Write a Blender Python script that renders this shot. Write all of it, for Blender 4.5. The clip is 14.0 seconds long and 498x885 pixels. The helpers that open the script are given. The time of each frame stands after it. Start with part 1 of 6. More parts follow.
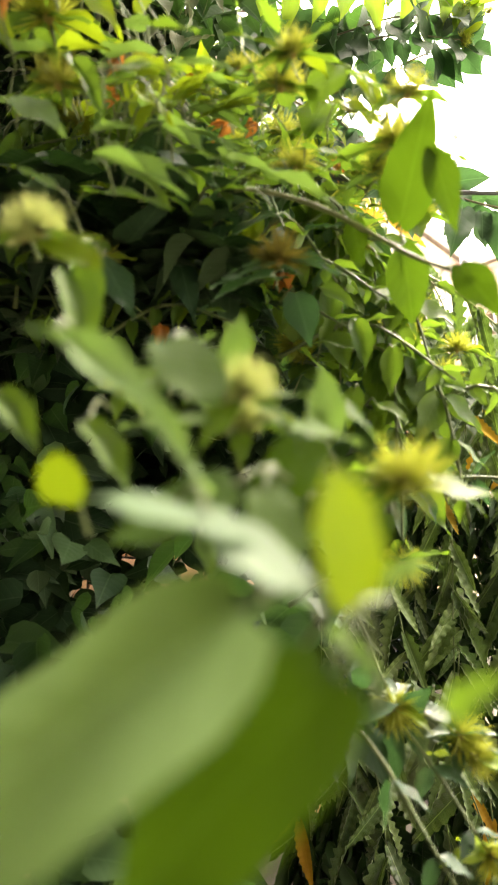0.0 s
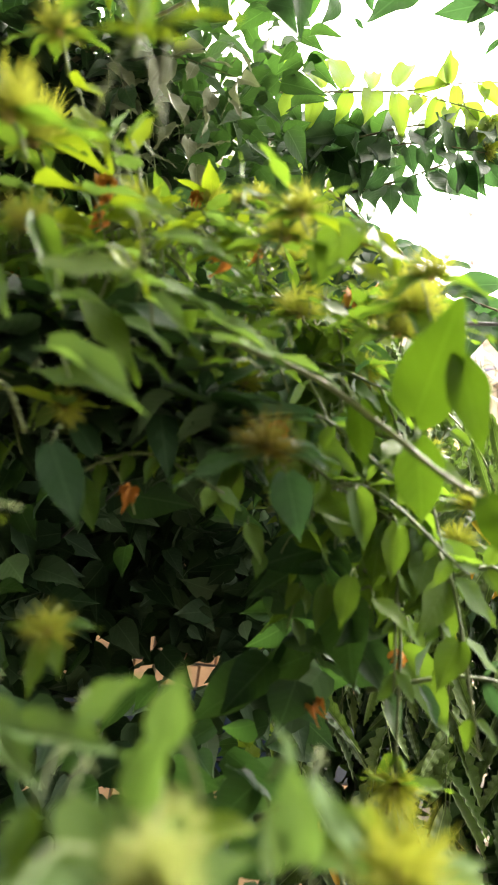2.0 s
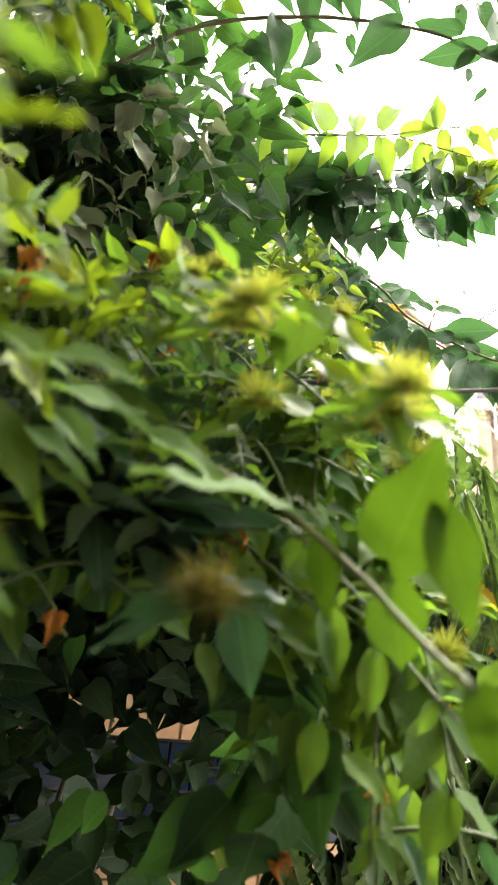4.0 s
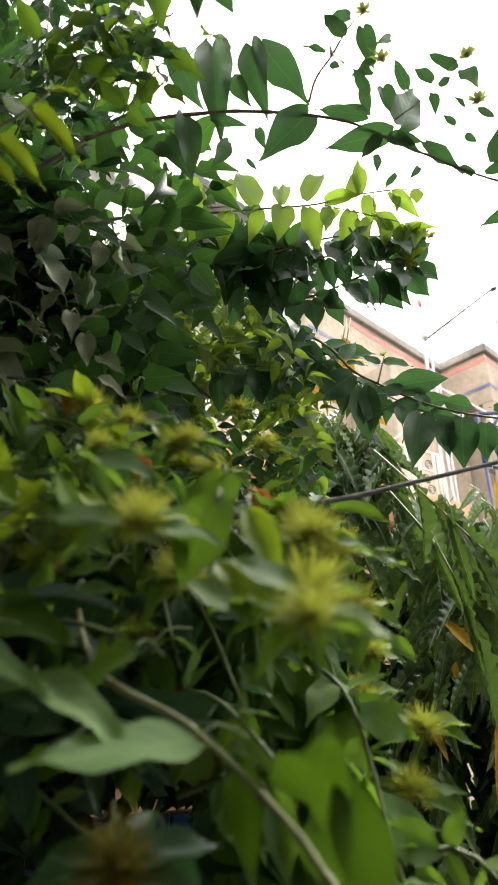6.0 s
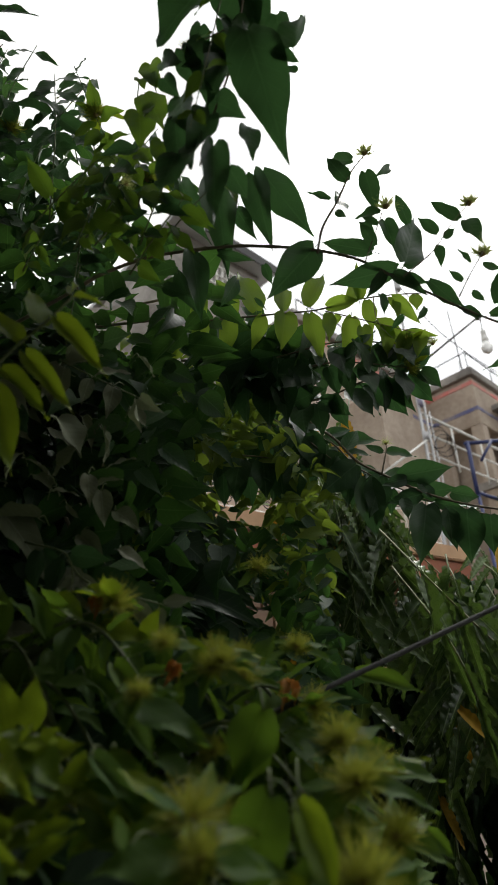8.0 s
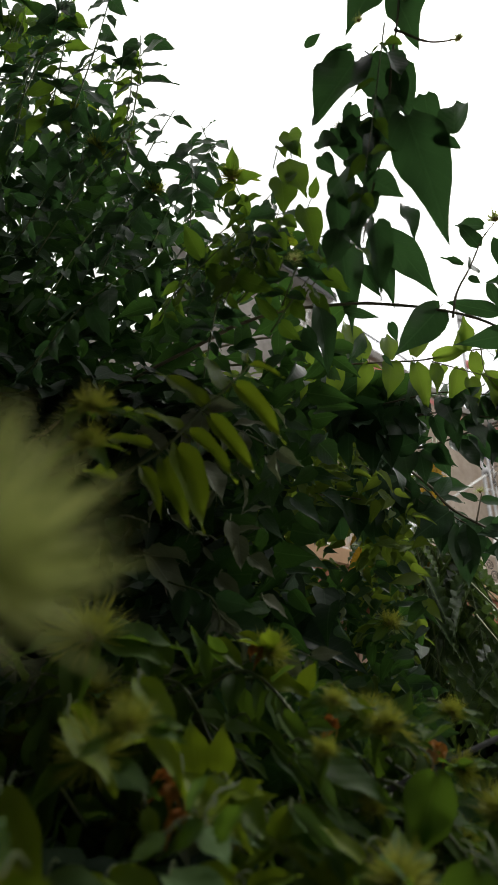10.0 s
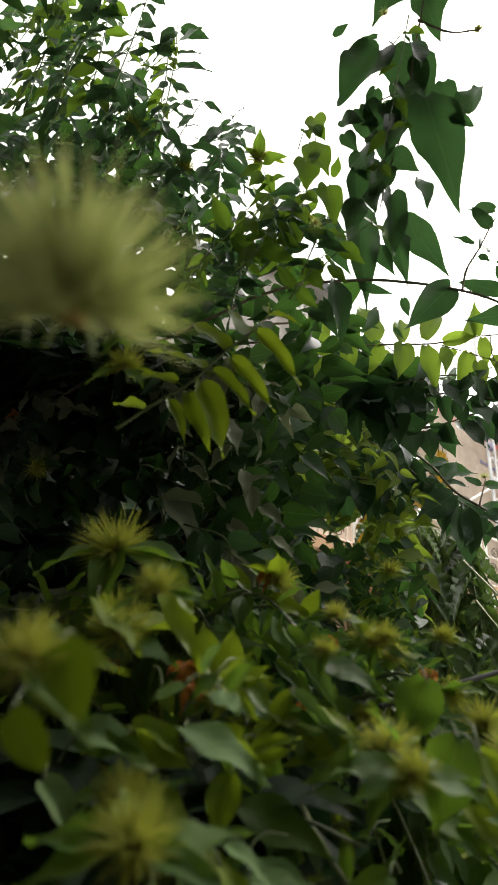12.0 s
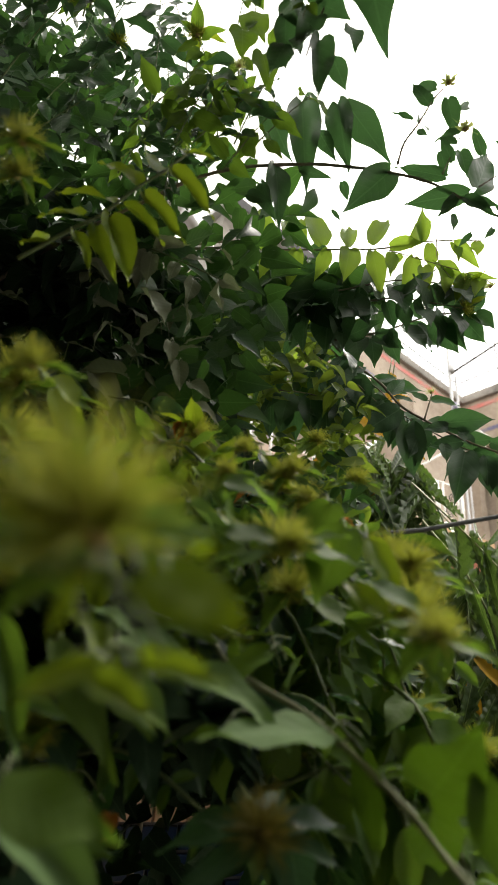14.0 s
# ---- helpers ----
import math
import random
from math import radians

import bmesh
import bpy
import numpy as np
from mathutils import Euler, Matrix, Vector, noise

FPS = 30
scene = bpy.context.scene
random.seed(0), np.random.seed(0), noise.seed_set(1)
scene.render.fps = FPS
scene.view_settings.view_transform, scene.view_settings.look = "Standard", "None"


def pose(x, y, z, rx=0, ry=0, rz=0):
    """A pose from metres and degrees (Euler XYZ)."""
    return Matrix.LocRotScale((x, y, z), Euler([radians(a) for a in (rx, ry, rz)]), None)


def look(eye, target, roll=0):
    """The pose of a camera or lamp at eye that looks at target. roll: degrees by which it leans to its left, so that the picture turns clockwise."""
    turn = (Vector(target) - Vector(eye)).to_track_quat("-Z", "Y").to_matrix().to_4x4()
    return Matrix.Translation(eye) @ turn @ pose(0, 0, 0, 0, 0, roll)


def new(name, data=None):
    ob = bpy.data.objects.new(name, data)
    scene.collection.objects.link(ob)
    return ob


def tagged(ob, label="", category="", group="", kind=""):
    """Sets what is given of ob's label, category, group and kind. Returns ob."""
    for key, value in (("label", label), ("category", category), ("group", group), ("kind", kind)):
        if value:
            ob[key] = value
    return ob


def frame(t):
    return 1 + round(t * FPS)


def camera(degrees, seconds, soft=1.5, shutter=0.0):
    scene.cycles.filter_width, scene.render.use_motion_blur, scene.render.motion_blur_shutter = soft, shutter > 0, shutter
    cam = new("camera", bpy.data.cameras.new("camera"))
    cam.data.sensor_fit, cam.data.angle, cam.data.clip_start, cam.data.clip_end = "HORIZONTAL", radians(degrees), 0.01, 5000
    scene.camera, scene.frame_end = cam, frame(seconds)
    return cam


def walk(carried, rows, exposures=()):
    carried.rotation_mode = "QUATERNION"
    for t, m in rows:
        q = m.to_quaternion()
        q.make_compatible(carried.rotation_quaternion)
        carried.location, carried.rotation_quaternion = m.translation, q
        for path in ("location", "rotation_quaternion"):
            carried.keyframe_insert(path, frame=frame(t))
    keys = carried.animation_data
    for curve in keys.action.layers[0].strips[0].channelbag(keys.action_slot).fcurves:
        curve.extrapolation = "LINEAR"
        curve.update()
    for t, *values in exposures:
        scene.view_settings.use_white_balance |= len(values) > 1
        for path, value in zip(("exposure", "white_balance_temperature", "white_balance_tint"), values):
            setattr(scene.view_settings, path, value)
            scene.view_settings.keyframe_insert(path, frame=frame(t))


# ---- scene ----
cam = camera(48.6, 14.0, soft=1.3)
PATH = [
    (0, (0.09, 0.063, 1.91), (-0.139, 1.976, 2.445), 2.6),
    (0.5, (0.09, 0.075, 1.935), (-0.149, 1.98, 2.498), 4.0),
    (1, (0.085, 0.085, 1.967), (-0.151, 1.971, 2.589), 5.6),
    (1.5, (0.088, 0.091, 1.998), (-0.15, 1.962, 2.663), 6.6),
    (2, (0.093, 0.096, 2.024), (-0.149, 1.959, 2.711), 7.3),
    (2.5, (0.1, 0.109, 2.05), (-0.139, 1.966, 2.751), 7.2),
    (2.7, (0.103, 0.113, 2.057), (-0.148, 1.966, 2.767), 6.9),
    (4.8, (0.114, 0.136, 2.136), (-0.094, 1.961, 2.928), 7.3),
    (5, (0.118, 0.13, 2.147), (-0.087, 1.953, 2.945), 7.0),
    (5.5, (0.124, 0.122, 2.169), (-0.061, 1.941, 2.982), 5.6),
    (6, (0.143, 0.112, 2.193), (-0.015, 1.92, 3.034), 0.4),
    (6.5, (0.162, 0.092, 2.224), (0.027, 1.899, 3.071), -2.8),
    (7, (0.166, 0.082, 2.255), (0.059, 1.88, 3.122), -4.9),
    (7.5, (0.147, 0.064, 2.291), (0.064, 1.848, 3.191), -3.4),
    (8, (0.12, 0.048, 2.319), (0.002, 1.827, 3.226), -1.6),
    (8.5, (0.091, 0.039, 2.334), (-0.082, 1.804, 3.257), 0.9),
    (9, (0.064, 0.025, 2.344), (-0.153, 1.78, 3.278), 2.0),
    (9.2, (0.054, 0.018, 2.347), (-0.181, 1.766, 3.29), 2.3),
    (11.3, (0.01, -0.017, 2.292), (-0.307, 1.691, 3.282), 5.9),
    (11.5, (0.014, -0.016, 2.285), (-0.307, 1.691, 3.277), 6.3),
    (12, (0.025, -0.011, 2.264), (-0.285, 1.702, 3.249), 6.9),
    (12.5, (0.039, 0.005, 2.238), (-0.252, 1.726, 3.215), 6.7),
    (13, (0.053, 0.022, 2.214), (-0.213, 1.76, 3.167), 6.7),
    (13.5, (0.067, 0.042, 2.193), (-0.172, 1.801, 3.114), 6.0),
    (14, (0.079, 0.058, 2.178), (-0.131, 1.834, 3.074), 5.5),
]
walk(cam, [(t, look(eye, target, roll)) for t, eye, target, roll in PATH],
     exposures=[(0, 3.25, 7900, 10), (1.0, 3.2, 7600, 10), (2.5, 3.1, 7050, 7), (5.0, 2.65, 6900, 7), (5.5, 2.28, 6800, 7), (6.0, 1.62, 6650, 7), (6.5, 0.75, 6550, 8), (7.0, 0.15, 6450, 9),
                (7.5, -0.15, 6400, 9), (9.0, -0.2, 6400, 9), (11.5, 0.6, 6650, 9), (12.0, 0.93, 6700, 9), (12.5, 1.1, 6750, 9), (13.5, 1.05, 6800, 9), (14.0, 1.05, 6850, 9)])
# small real aperture of a hand-held lens, set on the middle distance
cam.data.dof.use_dof = True
cam.data.dof.focus_distance = 0.95
cam.data.dof.aperture_fstop = 8.5

# ---- sky and sun: bright overcast ----
SUN_EL, SUN_AZ = 58.0, 35.0
world = bpy.data.worlds.new("overcast_sky")
scene.world = world
world.use_nodes = True
wn, wl = world.node_tree.nodes, world.node_tree.links
sky = wn.new("ShaderNodeTexSky")
sky.sky_type, sky.sun_disc = "NISHITA", False
sky.sun_elevation, sky.sun_rotation = radians(SUN_EL), radians(SUN_AZ)
sky.dust_density, sky.air_density = 4.0, 1.0
cloud = wn.new("ShaderNodeHueSaturation")
cloud.inputs["Saturation"].default_value = 0.18
wl.new(sky.outputs[0], cloud.inputs["Color"])
even = wn.new("ShaderNodeMix")
even.data_type, even.blend_type = "RGBA", "LIGHTEN"
even.inputs[0].default_value = 1.0
even.inputs[7].default_value = (8.5, 8.4, 8.15, 1)
wl.new(cloud.outputs[0], even.inputs[6])
wl.new(even.outputs[2], wn["Background"].inputs["Color"])
wn["Background"].inputs["Strength"].default_value = 0.15
sun = new("sun", bpy.data.lights.new("sun", "SUN"))
sun.data.energy, sun.data.angle, sun.data.color = 1.5, radians(14), (1.0, 0.96, 0.9)
az, el = radians(SUN_AZ), radians(SUN_EL)
sun.matrix_world = look((0, 0, 12), (-math.sin(az) * math.cos(el), -math.cos(az) * math.cos(el), 12 - math.sin(el)))

# ---- materials ----


def shader(name):
    m = bpy.data.materials.new(name)
    m.use_nodes = True
    return m, m.node_tree.nodes, m.node_tree.links, m.node_tree.nodes["Principled BSDF"]


def math_node(n, l, op, a, b=None):
    k = n.new("ShaderNodeMath")
    k.operation = op
    for i, v in enumerate((a, b)):
        if v is None:
            continue
        if isinstance(v, (int, float)):
            k.inputs[i].default_value = v
        else:
            l.new(v, k.inputs[i])
    return k.outputs[0]


def ramp(n, l, fac, stops):
    k = n.new("ShaderNodeValToRGB")
    els = k.color_ramp.elements
    while len(els) < len(stops):
        els.new(0.5)
    for e, (p, c) in zip(els, stops):
        e.position, e.color = p, (*c, 1)
    l.new(fac, k.inputs[0])
    return k.outputs[0]


def noise_node(n, l, scale, detail=3.0, vec=None):
    k = n.new("ShaderNodeTexNoise")
    k.inputs["Scale"].default_value, k.inputs["Detail"].default_value = scale, detail
    if vec is not None:
        l.new(vec, k.inputs["Vector"])
    return k.outputs["Fac"]


def mix_color(n, l, fac, a, b, how="MIX"):
    k = n.new("ShaderNodeMix")
    k.data_type, k.blend_type = "RGBA", how
    for sock, v in ((k.inputs[0], fac), (k.inputs[6], a), (k.inputs[7], b)):
        if isinstance(v, (int, float)):
            sock.default_value = v
        elif isinstance(v, tuple):
            sock.default_value = (*v, 1)
        else:
            l.new(v, sock)
    return k.outputs[2]


def bump(n, l, p, height, strength, distance):
    k = n.new("ShaderNodeBump")
    k.inputs["Strength"].default_value, k.inputs["Distance"].default_value = strength, distance
    l.new(height, k.inputs["Height"])
    l.new(k.outputs[0], p.inputs["Normal"])


def leaf_material(name, deep, mid, light, through_color, share=0.35, rough=0.47, veins=7.0, joined=False, spots=0.25, rib=0.28):
    """A leaf with midrib, side veins, blotches, gloss and light that passes through; u runs across, v along."""
    m, n, l, p = shader(name)
    uv = n.new("ShaderNodeUVMap").outputs[0]
    sep = n.new("ShaderNodeSeparateXYZ")
    l.new(uv, sep.inputs[0])
    across = math_node(n, l, "ABSOLUTE", math_node(n, l, "SUBTRACT", sep.outputs[0], 0.5))
    side = math_node(n, l, "SUBTRACT", sep.outputs[1], math_node(n, l, "MULTIPLY", across, 0.55))
    wave = math_node(n, l, "ABSOLUTE", math_node(n, l, "SINE", math_node(n, l, "MULTIPLY", side, veins * math.pi)))
    side_vein = math_node(n, l, "LESS_THAN", wave, 0.10)
    mid_vein = math_node(n, l, "LESS_THAN", across, 0.022)
    vein = math_node(n, l, "MAXIMUM", mid_vein, math_node(n, l, "MULTIPLY", side_vein, 0.55))
    if joined:
        rand = n.new("ShaderNodeNewGeometry").outputs["Random Per Island"]
    else:
        rand = n.new("ShaderNodeObjectInfo").outputs["Random"]
    base = ramp(n, l, rand, [(0.0, deep), (0.55, mid), (1.0, light)])
    pos = n.new("ShaderNodeNewGeometry").outputs["Position"]
    blotch = noise_node(n, l, 60.0, 4.0, pos)
    base = mix_color(n, l, math_node(n, l, "MULTIPLY", blotch, spots), base, tuple(c * 0.45 for c in deep))
    base = mix_color(n, l, math_node(n, l, "MULTIPLY", vein, rib), base, tuple(min(1, c * 1.7 + 0.02) for c in light))
    l.new(base, p.inputs["Base Color"])
    fine = noise_node(n, l, 260.0, 2.0, pos)
    l.new(math_node(n, l, "ADD", math_node(n, l, "MULTIPLY", fine, 0.25), rough - 0.12), p.inputs["Roughness"])
    p.inputs["Specular IOR Level"].default_value = 0.15
    relief = math_node(n, l, "ADD", math_node(n, l, "MULTIPLY", wave, 0.6), math_node(n, l, "MULTIPLY", fine, 0.3))
    bump(n, l, p, relief, 0.16, 0.002)
    tr = n.new("ShaderNodeBsdfTranslucent")
    shade = mix_color(n, l, math_node(n, l, "MULTIPLY", vein, 0.35), through_color, tuple(c * 0.5 for c in through_color))
    shade = mix_color(n, l, math_node(n, l, "MULTIPLY", rand, 0.35), shade, tuple(c * 0.6 for c in through_color))
    l.new(shade, tr.inputs["Color"])
    mix = n.new("ShaderNodeMixShader")
    mix.inputs[0].default_value = share
    l.new(p.outputs[0], mix.inputs[1])
    l.new(tr.outputs[0], mix.inputs[2])
    l.new(mix.outputs[0], n["Material Output"].inputs["Surface"])
    return m


def plain_material(name, a, b, scale, rough, metal=0.0, relief=0.3, distance=0.003, fine=6.0, rand=0.0):
    """A surface with stains at one scale and grain at a finer one."""
    m, n, l, p = shader(name)
    pos = n.new("ShaderNodeNewGeometry").outputs["Position"]
    big, small = noise_node(n, l, scale, 5.0, pos), noise_node(n, l, scale * fine, 4.0, pos)
    f = math_node(n, l, "ADD", math_node(n, l, "MULTIPLY", big, 0.7), math_node(n, l, "MULTIPLY", small, 0.3))
    col = ramp(n, l, f, [(0.3, a), (0.7, b)])
    if rand:
        r = n.new("ShaderNodeObjectInfo").outputs["Random"]
        col = mix_color(n, l, math_node(n, l, "MULTIPLY", r, rand), col, tuple(c * 0.45 for c in a))
    l.new(col, p.inputs["Base Color"])
    l.new(math_node(n, l, "ADD", math_node(n, l, "MULTIPLY", small, 0.3), rough - 0.15), p.inputs["Roughness"])
    p.inputs["Metallic"].default_value = metal
    bump(n, l, p, small, relief, distance)
    return m


LEAF = leaf_material("vine_leaf", (0.036, 0.082, 0.018), (0.064, 0.124, 0.026), (0.11, 0.178, 0.04), (0.21, 0.37, 0.03), 0.36, 0.58)
LEAF_DARK = leaf_material("vine_leaf_old", (0.02, 0.05, 0.025), (0.036, 0.08, 0.038), (0.08, 0.14, 0.072), (0.075, 0.19, 0.05), 0.25, 0.4)
LEAF_YOUNG = leaf_material("vine_leaf_young", (0.09, 0.16, 0.02), (0.14, 0.21, 0.025), (0.20, 0.27, 0.03), (0.31, 0.43, 0.02), 0.4, 0.45)
LEAF_CANE = leaf_material("vine_leaf_firm", (0.036, 0.085, 0.009), (0.046, 0.10, 0.011), (0.065, 0.125, 0.016), (0.13, 0.26, 0.012), 0.2, 0.6)
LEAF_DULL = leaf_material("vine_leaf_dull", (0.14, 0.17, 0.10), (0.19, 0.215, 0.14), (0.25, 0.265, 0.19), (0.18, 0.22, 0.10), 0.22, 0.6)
# thin leaf whose bright yellow-green also carries the light from behind
LEAF_SUN = leaf_material("vine_leaf_thin_backlit", (0.07, 0.14, 0.02), (0.10, 0.18, 0.025), (0.15, 0.23, 0.04), (0.26, 0.40, 0.04), 0.48)
LEAF_YELLOW = leaf_material("vine_leaf_yellow", (0.11, 0.18, 0.012), (0.135, 0.21, 0.014), (0.16, 0.23, 0.018), (0.22, 0.31, 0.012), 0.4, 0.55)
# pale base stands in for sky light on the leaf tops
LEAF_PALE = leaf_material("vine_leaf_sky_pale", (0.13, 0.22, 0.085), (0.17, 0.27, 0.11), (0.22, 0.33, 0.14), (0.22, 0.38, 0.06), 0.32, 0.62)
# greyish base holds part of the sky's sheen, the gloss gives the rest
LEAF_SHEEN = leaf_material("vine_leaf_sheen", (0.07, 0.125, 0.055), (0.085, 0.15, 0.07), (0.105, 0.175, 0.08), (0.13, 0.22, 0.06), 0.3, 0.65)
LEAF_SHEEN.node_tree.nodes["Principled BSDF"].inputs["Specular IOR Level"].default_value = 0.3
LEAF_MASS = leaf_material("vine_leaf_far", (0.016, 0.04, 0.02), (0.028, 0.066, 0.03), (0.07, 0.13, 0.05), (0.09, 0.22, 0.035), 0.26, 0.56, joined=True)
# brighter copy of the far leaf: backlight is put into its colours
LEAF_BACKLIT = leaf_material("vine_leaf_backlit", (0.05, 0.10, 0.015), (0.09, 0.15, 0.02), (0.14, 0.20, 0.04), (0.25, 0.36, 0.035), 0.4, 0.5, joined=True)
# leaf colour taken near black to stand in for shade inside the climber
LEAF_SHADE = leaf_material("vine_leaf_shade", (0.01, 0.026, 0.012), (0.019, 0.043, 0.019), (0.042, 0.075, 0.034), (0.05, 0.13, 0.025), 0.12, 0.56, joined=True)
LONG_LEAF = leaf_material("tree_leaf", (0.024, 0.05, 0.018), (0.06, 0.11, 0.034), (0.15, 0.22, 0.07), (0.17, 0.29, 0.045), 0.2, 0.3, 22.0, rib=0.75)
LONG_LEAF_YELLOW = leaf_material("tree_leaf_yellow", (0.36, 0.19, 0.025), (0.45, 0.25, 0.03), (0.5, 0.32, 0.04), (0.6, 0.36, 0.03), 0.35, 0.4, 22.0)
# near-black copy of the tree leaf; the crown's inner shade is in its colour
LONG_LEAF_SHADE = leaf_material("tree_leaf_shade", (0.01, 0.026, 0.01), (0.018, 0.045, 0.014), (0.035, 0.075, 0.022), (0.06, 0.14, 0.02), 0.12, 0.32, 22.0, joined=True)
DRY = leaf_material("dry_flower", (0.36, 0.13, 0.03), (0.46, 0.19, 0.045), (0.54, 0.27, 0.08), (0.55, 0.22, 0.04), 0.3, 0.6)
FILAMENT = leaf_material("flower_filament", (0.23, 0.25, 0.04), (0.31, 0.33, 0.06), (0.40, 0.41, 0.10), (0.46, 0.50, 0.06), 0.4, 0.6)
# paler copy of the filament: light on the near heads is put into colour
FILAMENT_PALE = leaf_material("pale_lit_filament", (0.36, 0.41, 0.14), (0.46, 0.51, 0.20), (0.55, 0.59, 0.27), (0.56, 0.62, 0.20), 0.4, 0.6)
# brown of an old head, darkened further for the shade around it
FILAMENT_OLD = leaf_material("withered_shaded_filament", (0.13, 0.115, 0.025), (0.17, 0.15, 0.035), (0.22, 0.19, 0.05), (0.24, 0.20, 0.03), 0.35, 0.6)
CALYX = plain_material("flower_centre", (0.26, 0.17, 0.05), (0.40, 0.30, 0.09), 90.0, 0.7)
STEM = plain_material("green_stem", (0.06, 0.10, 0.03), (0.14, 0.17, 0.06), 70.0, 0.6)
STEM_PALE = plain_material("pale_stem", (0.15, 0.17, 0.07), (0.26, 0.27, 0.13), 70.0, 0.6)
STEM_BROWN = plain_material("brown_stem", (0.12, 0.10, 0.065), (0.24, 0.20, 0.14), 60.0, 0.75)
CONCRETE = plain_material("raw_plaster", (0.25, 0.195, 0.15), (0.54, 0.455, 0.375), 1.6, 0.85, relief=0.4, distance=0.01, fine=9.0)
CONCRETE_GREY = plain_material("grey_concrete", (0.14, 0.13, 0.12), (0.40, 0.375, 0.345), 2.4, 0.85, relief=0.4, distance=0.01)
BAND_RED = plain_material("red_paint", (0.46, 0.30, 0.25), (0.70, 0.12, 0.12), 4.0, 0.6)
BAND_BLUE = plain_material("blue_paint", (0.30, 0.27, 0.27), (0.03, 0.05, 0.24), 4.0, 0.5)
FRAME_NAVY = plain_material("navy_paint", (0.012, 0.02, 0.09), (0.03, 0.045, 0.15), 6.0, 0.45)
STEEL = plain_material("galvanised_tube", (0.35, 0.35, 0.36), (0.52, 0.52, 0.53), 14.0, 0.45, metal=0.7)
RAIL_WHITE = plain_material("white_paint", (0.66, 0.66, 0.63), (0.82, 0.82, 0.80), 9.0, 0.45)
BLACK = plain_material("black_iron", (0.012, 0.012, 0.013), (0.035, 0.034, 0.033), 20.0, 0.55)
CABLE = plain_material("cable_sheath", (0.014, 0.016, 0.014), (0.034, 0.038, 0.034), 50.0, 0.85)
LEDGE = plain_material("sandstone_ledge", (0.44, 0.26, 0.14), (0.60, 0.38, 0.22), 5.0, 0.7)
SOFFIT = plain_material("terracotta_paint", (0.24, 0.075, 0.04), (0.34, 0.12, 0.06), 4.0, 0.75)
TILE_PEACH = plain_material("peach_tile", (0.40, 0.225, 0.125), (0.52, 0.32, 0.19), 9.0, 0.4, rand=0.25)
TILE_BLUE = plain_material("blue_tile", (0.006, 0.013, 0.028), (0.011, 0.022, 0.048), 9.0, 0.2, rand=0.3)
GROUT = plain_material("mortar", (0.05, 0.045, 0.04), (0.12, 0.105, 0.09), 20.0, 0.9)
# grey kept dark so that the added unseen walls bounce little light
WALL_DARK = plain_material("dark_grey_plaster", (0.09, 0.092, 0.085), (0.18, 0.18, 0.165), 2.0, 0.9)
EARTH = plain_material("earth", (0.05, 0.04, 0.03), (0.12, 0.10, 0.07), 3.0, 0.95)
ROOF_GREY = plain_material("weathered_sheet", (0.33, 0.34, 0.35), (0.48, 0.48, 0.48), 3.0, 0.6)
BARK = plain_material("bark", (0.07, 0.06, 0.05), (0.16, 0.14, 0.11), 14.0, 0.9, relief=0.6, distance=0.01)
LAMP_WHITE = plain_material("lamp_plastic", (0.70, 0.70, 0.68), (0.80, 0.80, 0.78), 30.0, 0.35)
GLASS = shader("lamp_glass")[0]
gp = GLASS.node_tree.nodes["Principled BSDF"]
gp.inputs["Base Color"].default_value = (0.85, 0.86, 0.85, 1)
gp.inputs["Transmission Weight"].default_value, gp.inputs["Roughness"].default_value = 0.6, 0.25

for soft_leaf in (LEAF_PALE, LEAF_CANE, LEAF_YELLOW, LEAF_SHADE):
    soft_leaf.node_tree.nodes["Principled BSDF"].inputs["Specular IOR Level"].default_value = 0.16

LEAF_DARK.node_tree.nodes["Principled BSDF"].inputs["Specular IOR Level"].default_value = 0.34
LONG_LEAF.node_tree.nodes["Principled BSDF"].inputs["Specular IOR Level"].default_value = 0.55

# ---- building helpers ----
rng = random.Random(11)


def link_mesh(name, mesh, parent=None, label="", mats=()):
    ob = new(name, mesh)
    for m in mats:
        if m.name not in mesh.materials:
            mesh.materials.append(m)
    if parent is not None:
        ob.parent = parent
    if label:
        ob["label"] = label
    return ob


def part(name, bm, material, parent=None, label=""):
    mesh = bpy.data.meshes.new(name)
    bm.to_mesh(mesh)
    bm.free()
    return link_mesh(name, mesh, parent, label, (material,))


def thing(name, label, category, group="", kind="", at=(0, 0, 0)):
    ob = new(name)
    ob.location = at
    ob.empty_display_size = 0.05
    return tagged(ob, label, category, group, kind)


def box_bm(x0, y0, z0, x1, y1, z1, bevel=0.0, m=None):
    bm = bmesh.new()
    bmesh.ops.create_cube(bm, size=1, matrix=Matrix.LocRotScale(((x0 + x1) / 2, (y0 + y1) / 2, (z0 + z1) / 2), None, (x1 - x0, y1 - y0, z1 - z0)))
    if bevel:
        bmesh.ops.bevel(bm, geom=bm.edges[:], offset=bevel, segments=2, affect="EDGES")
    if m is not None:
        bm.transform(m)
    return bm


def smooth_line(points, steps=4):
    """Points along a Catmull-Rom curve through the given ones."""
    p = [Vector(q) for q in points]
    p = [p[0] * 2 - p[1], *p, p[-1] * 2 - p[-2]]
    out = []
    for a, b, c, d in zip(p, p[1:], p[2:], p[3:]):
        for i in range(steps):
            t = i / steps
            out.append(0.5 * (2 * b + (c - a) * t + (2 * a - 5 * b + 4 * c - d) * t * t + (3 * b - a - 3 * c + d) * t**3))
    out.append(p[-2])
    return out


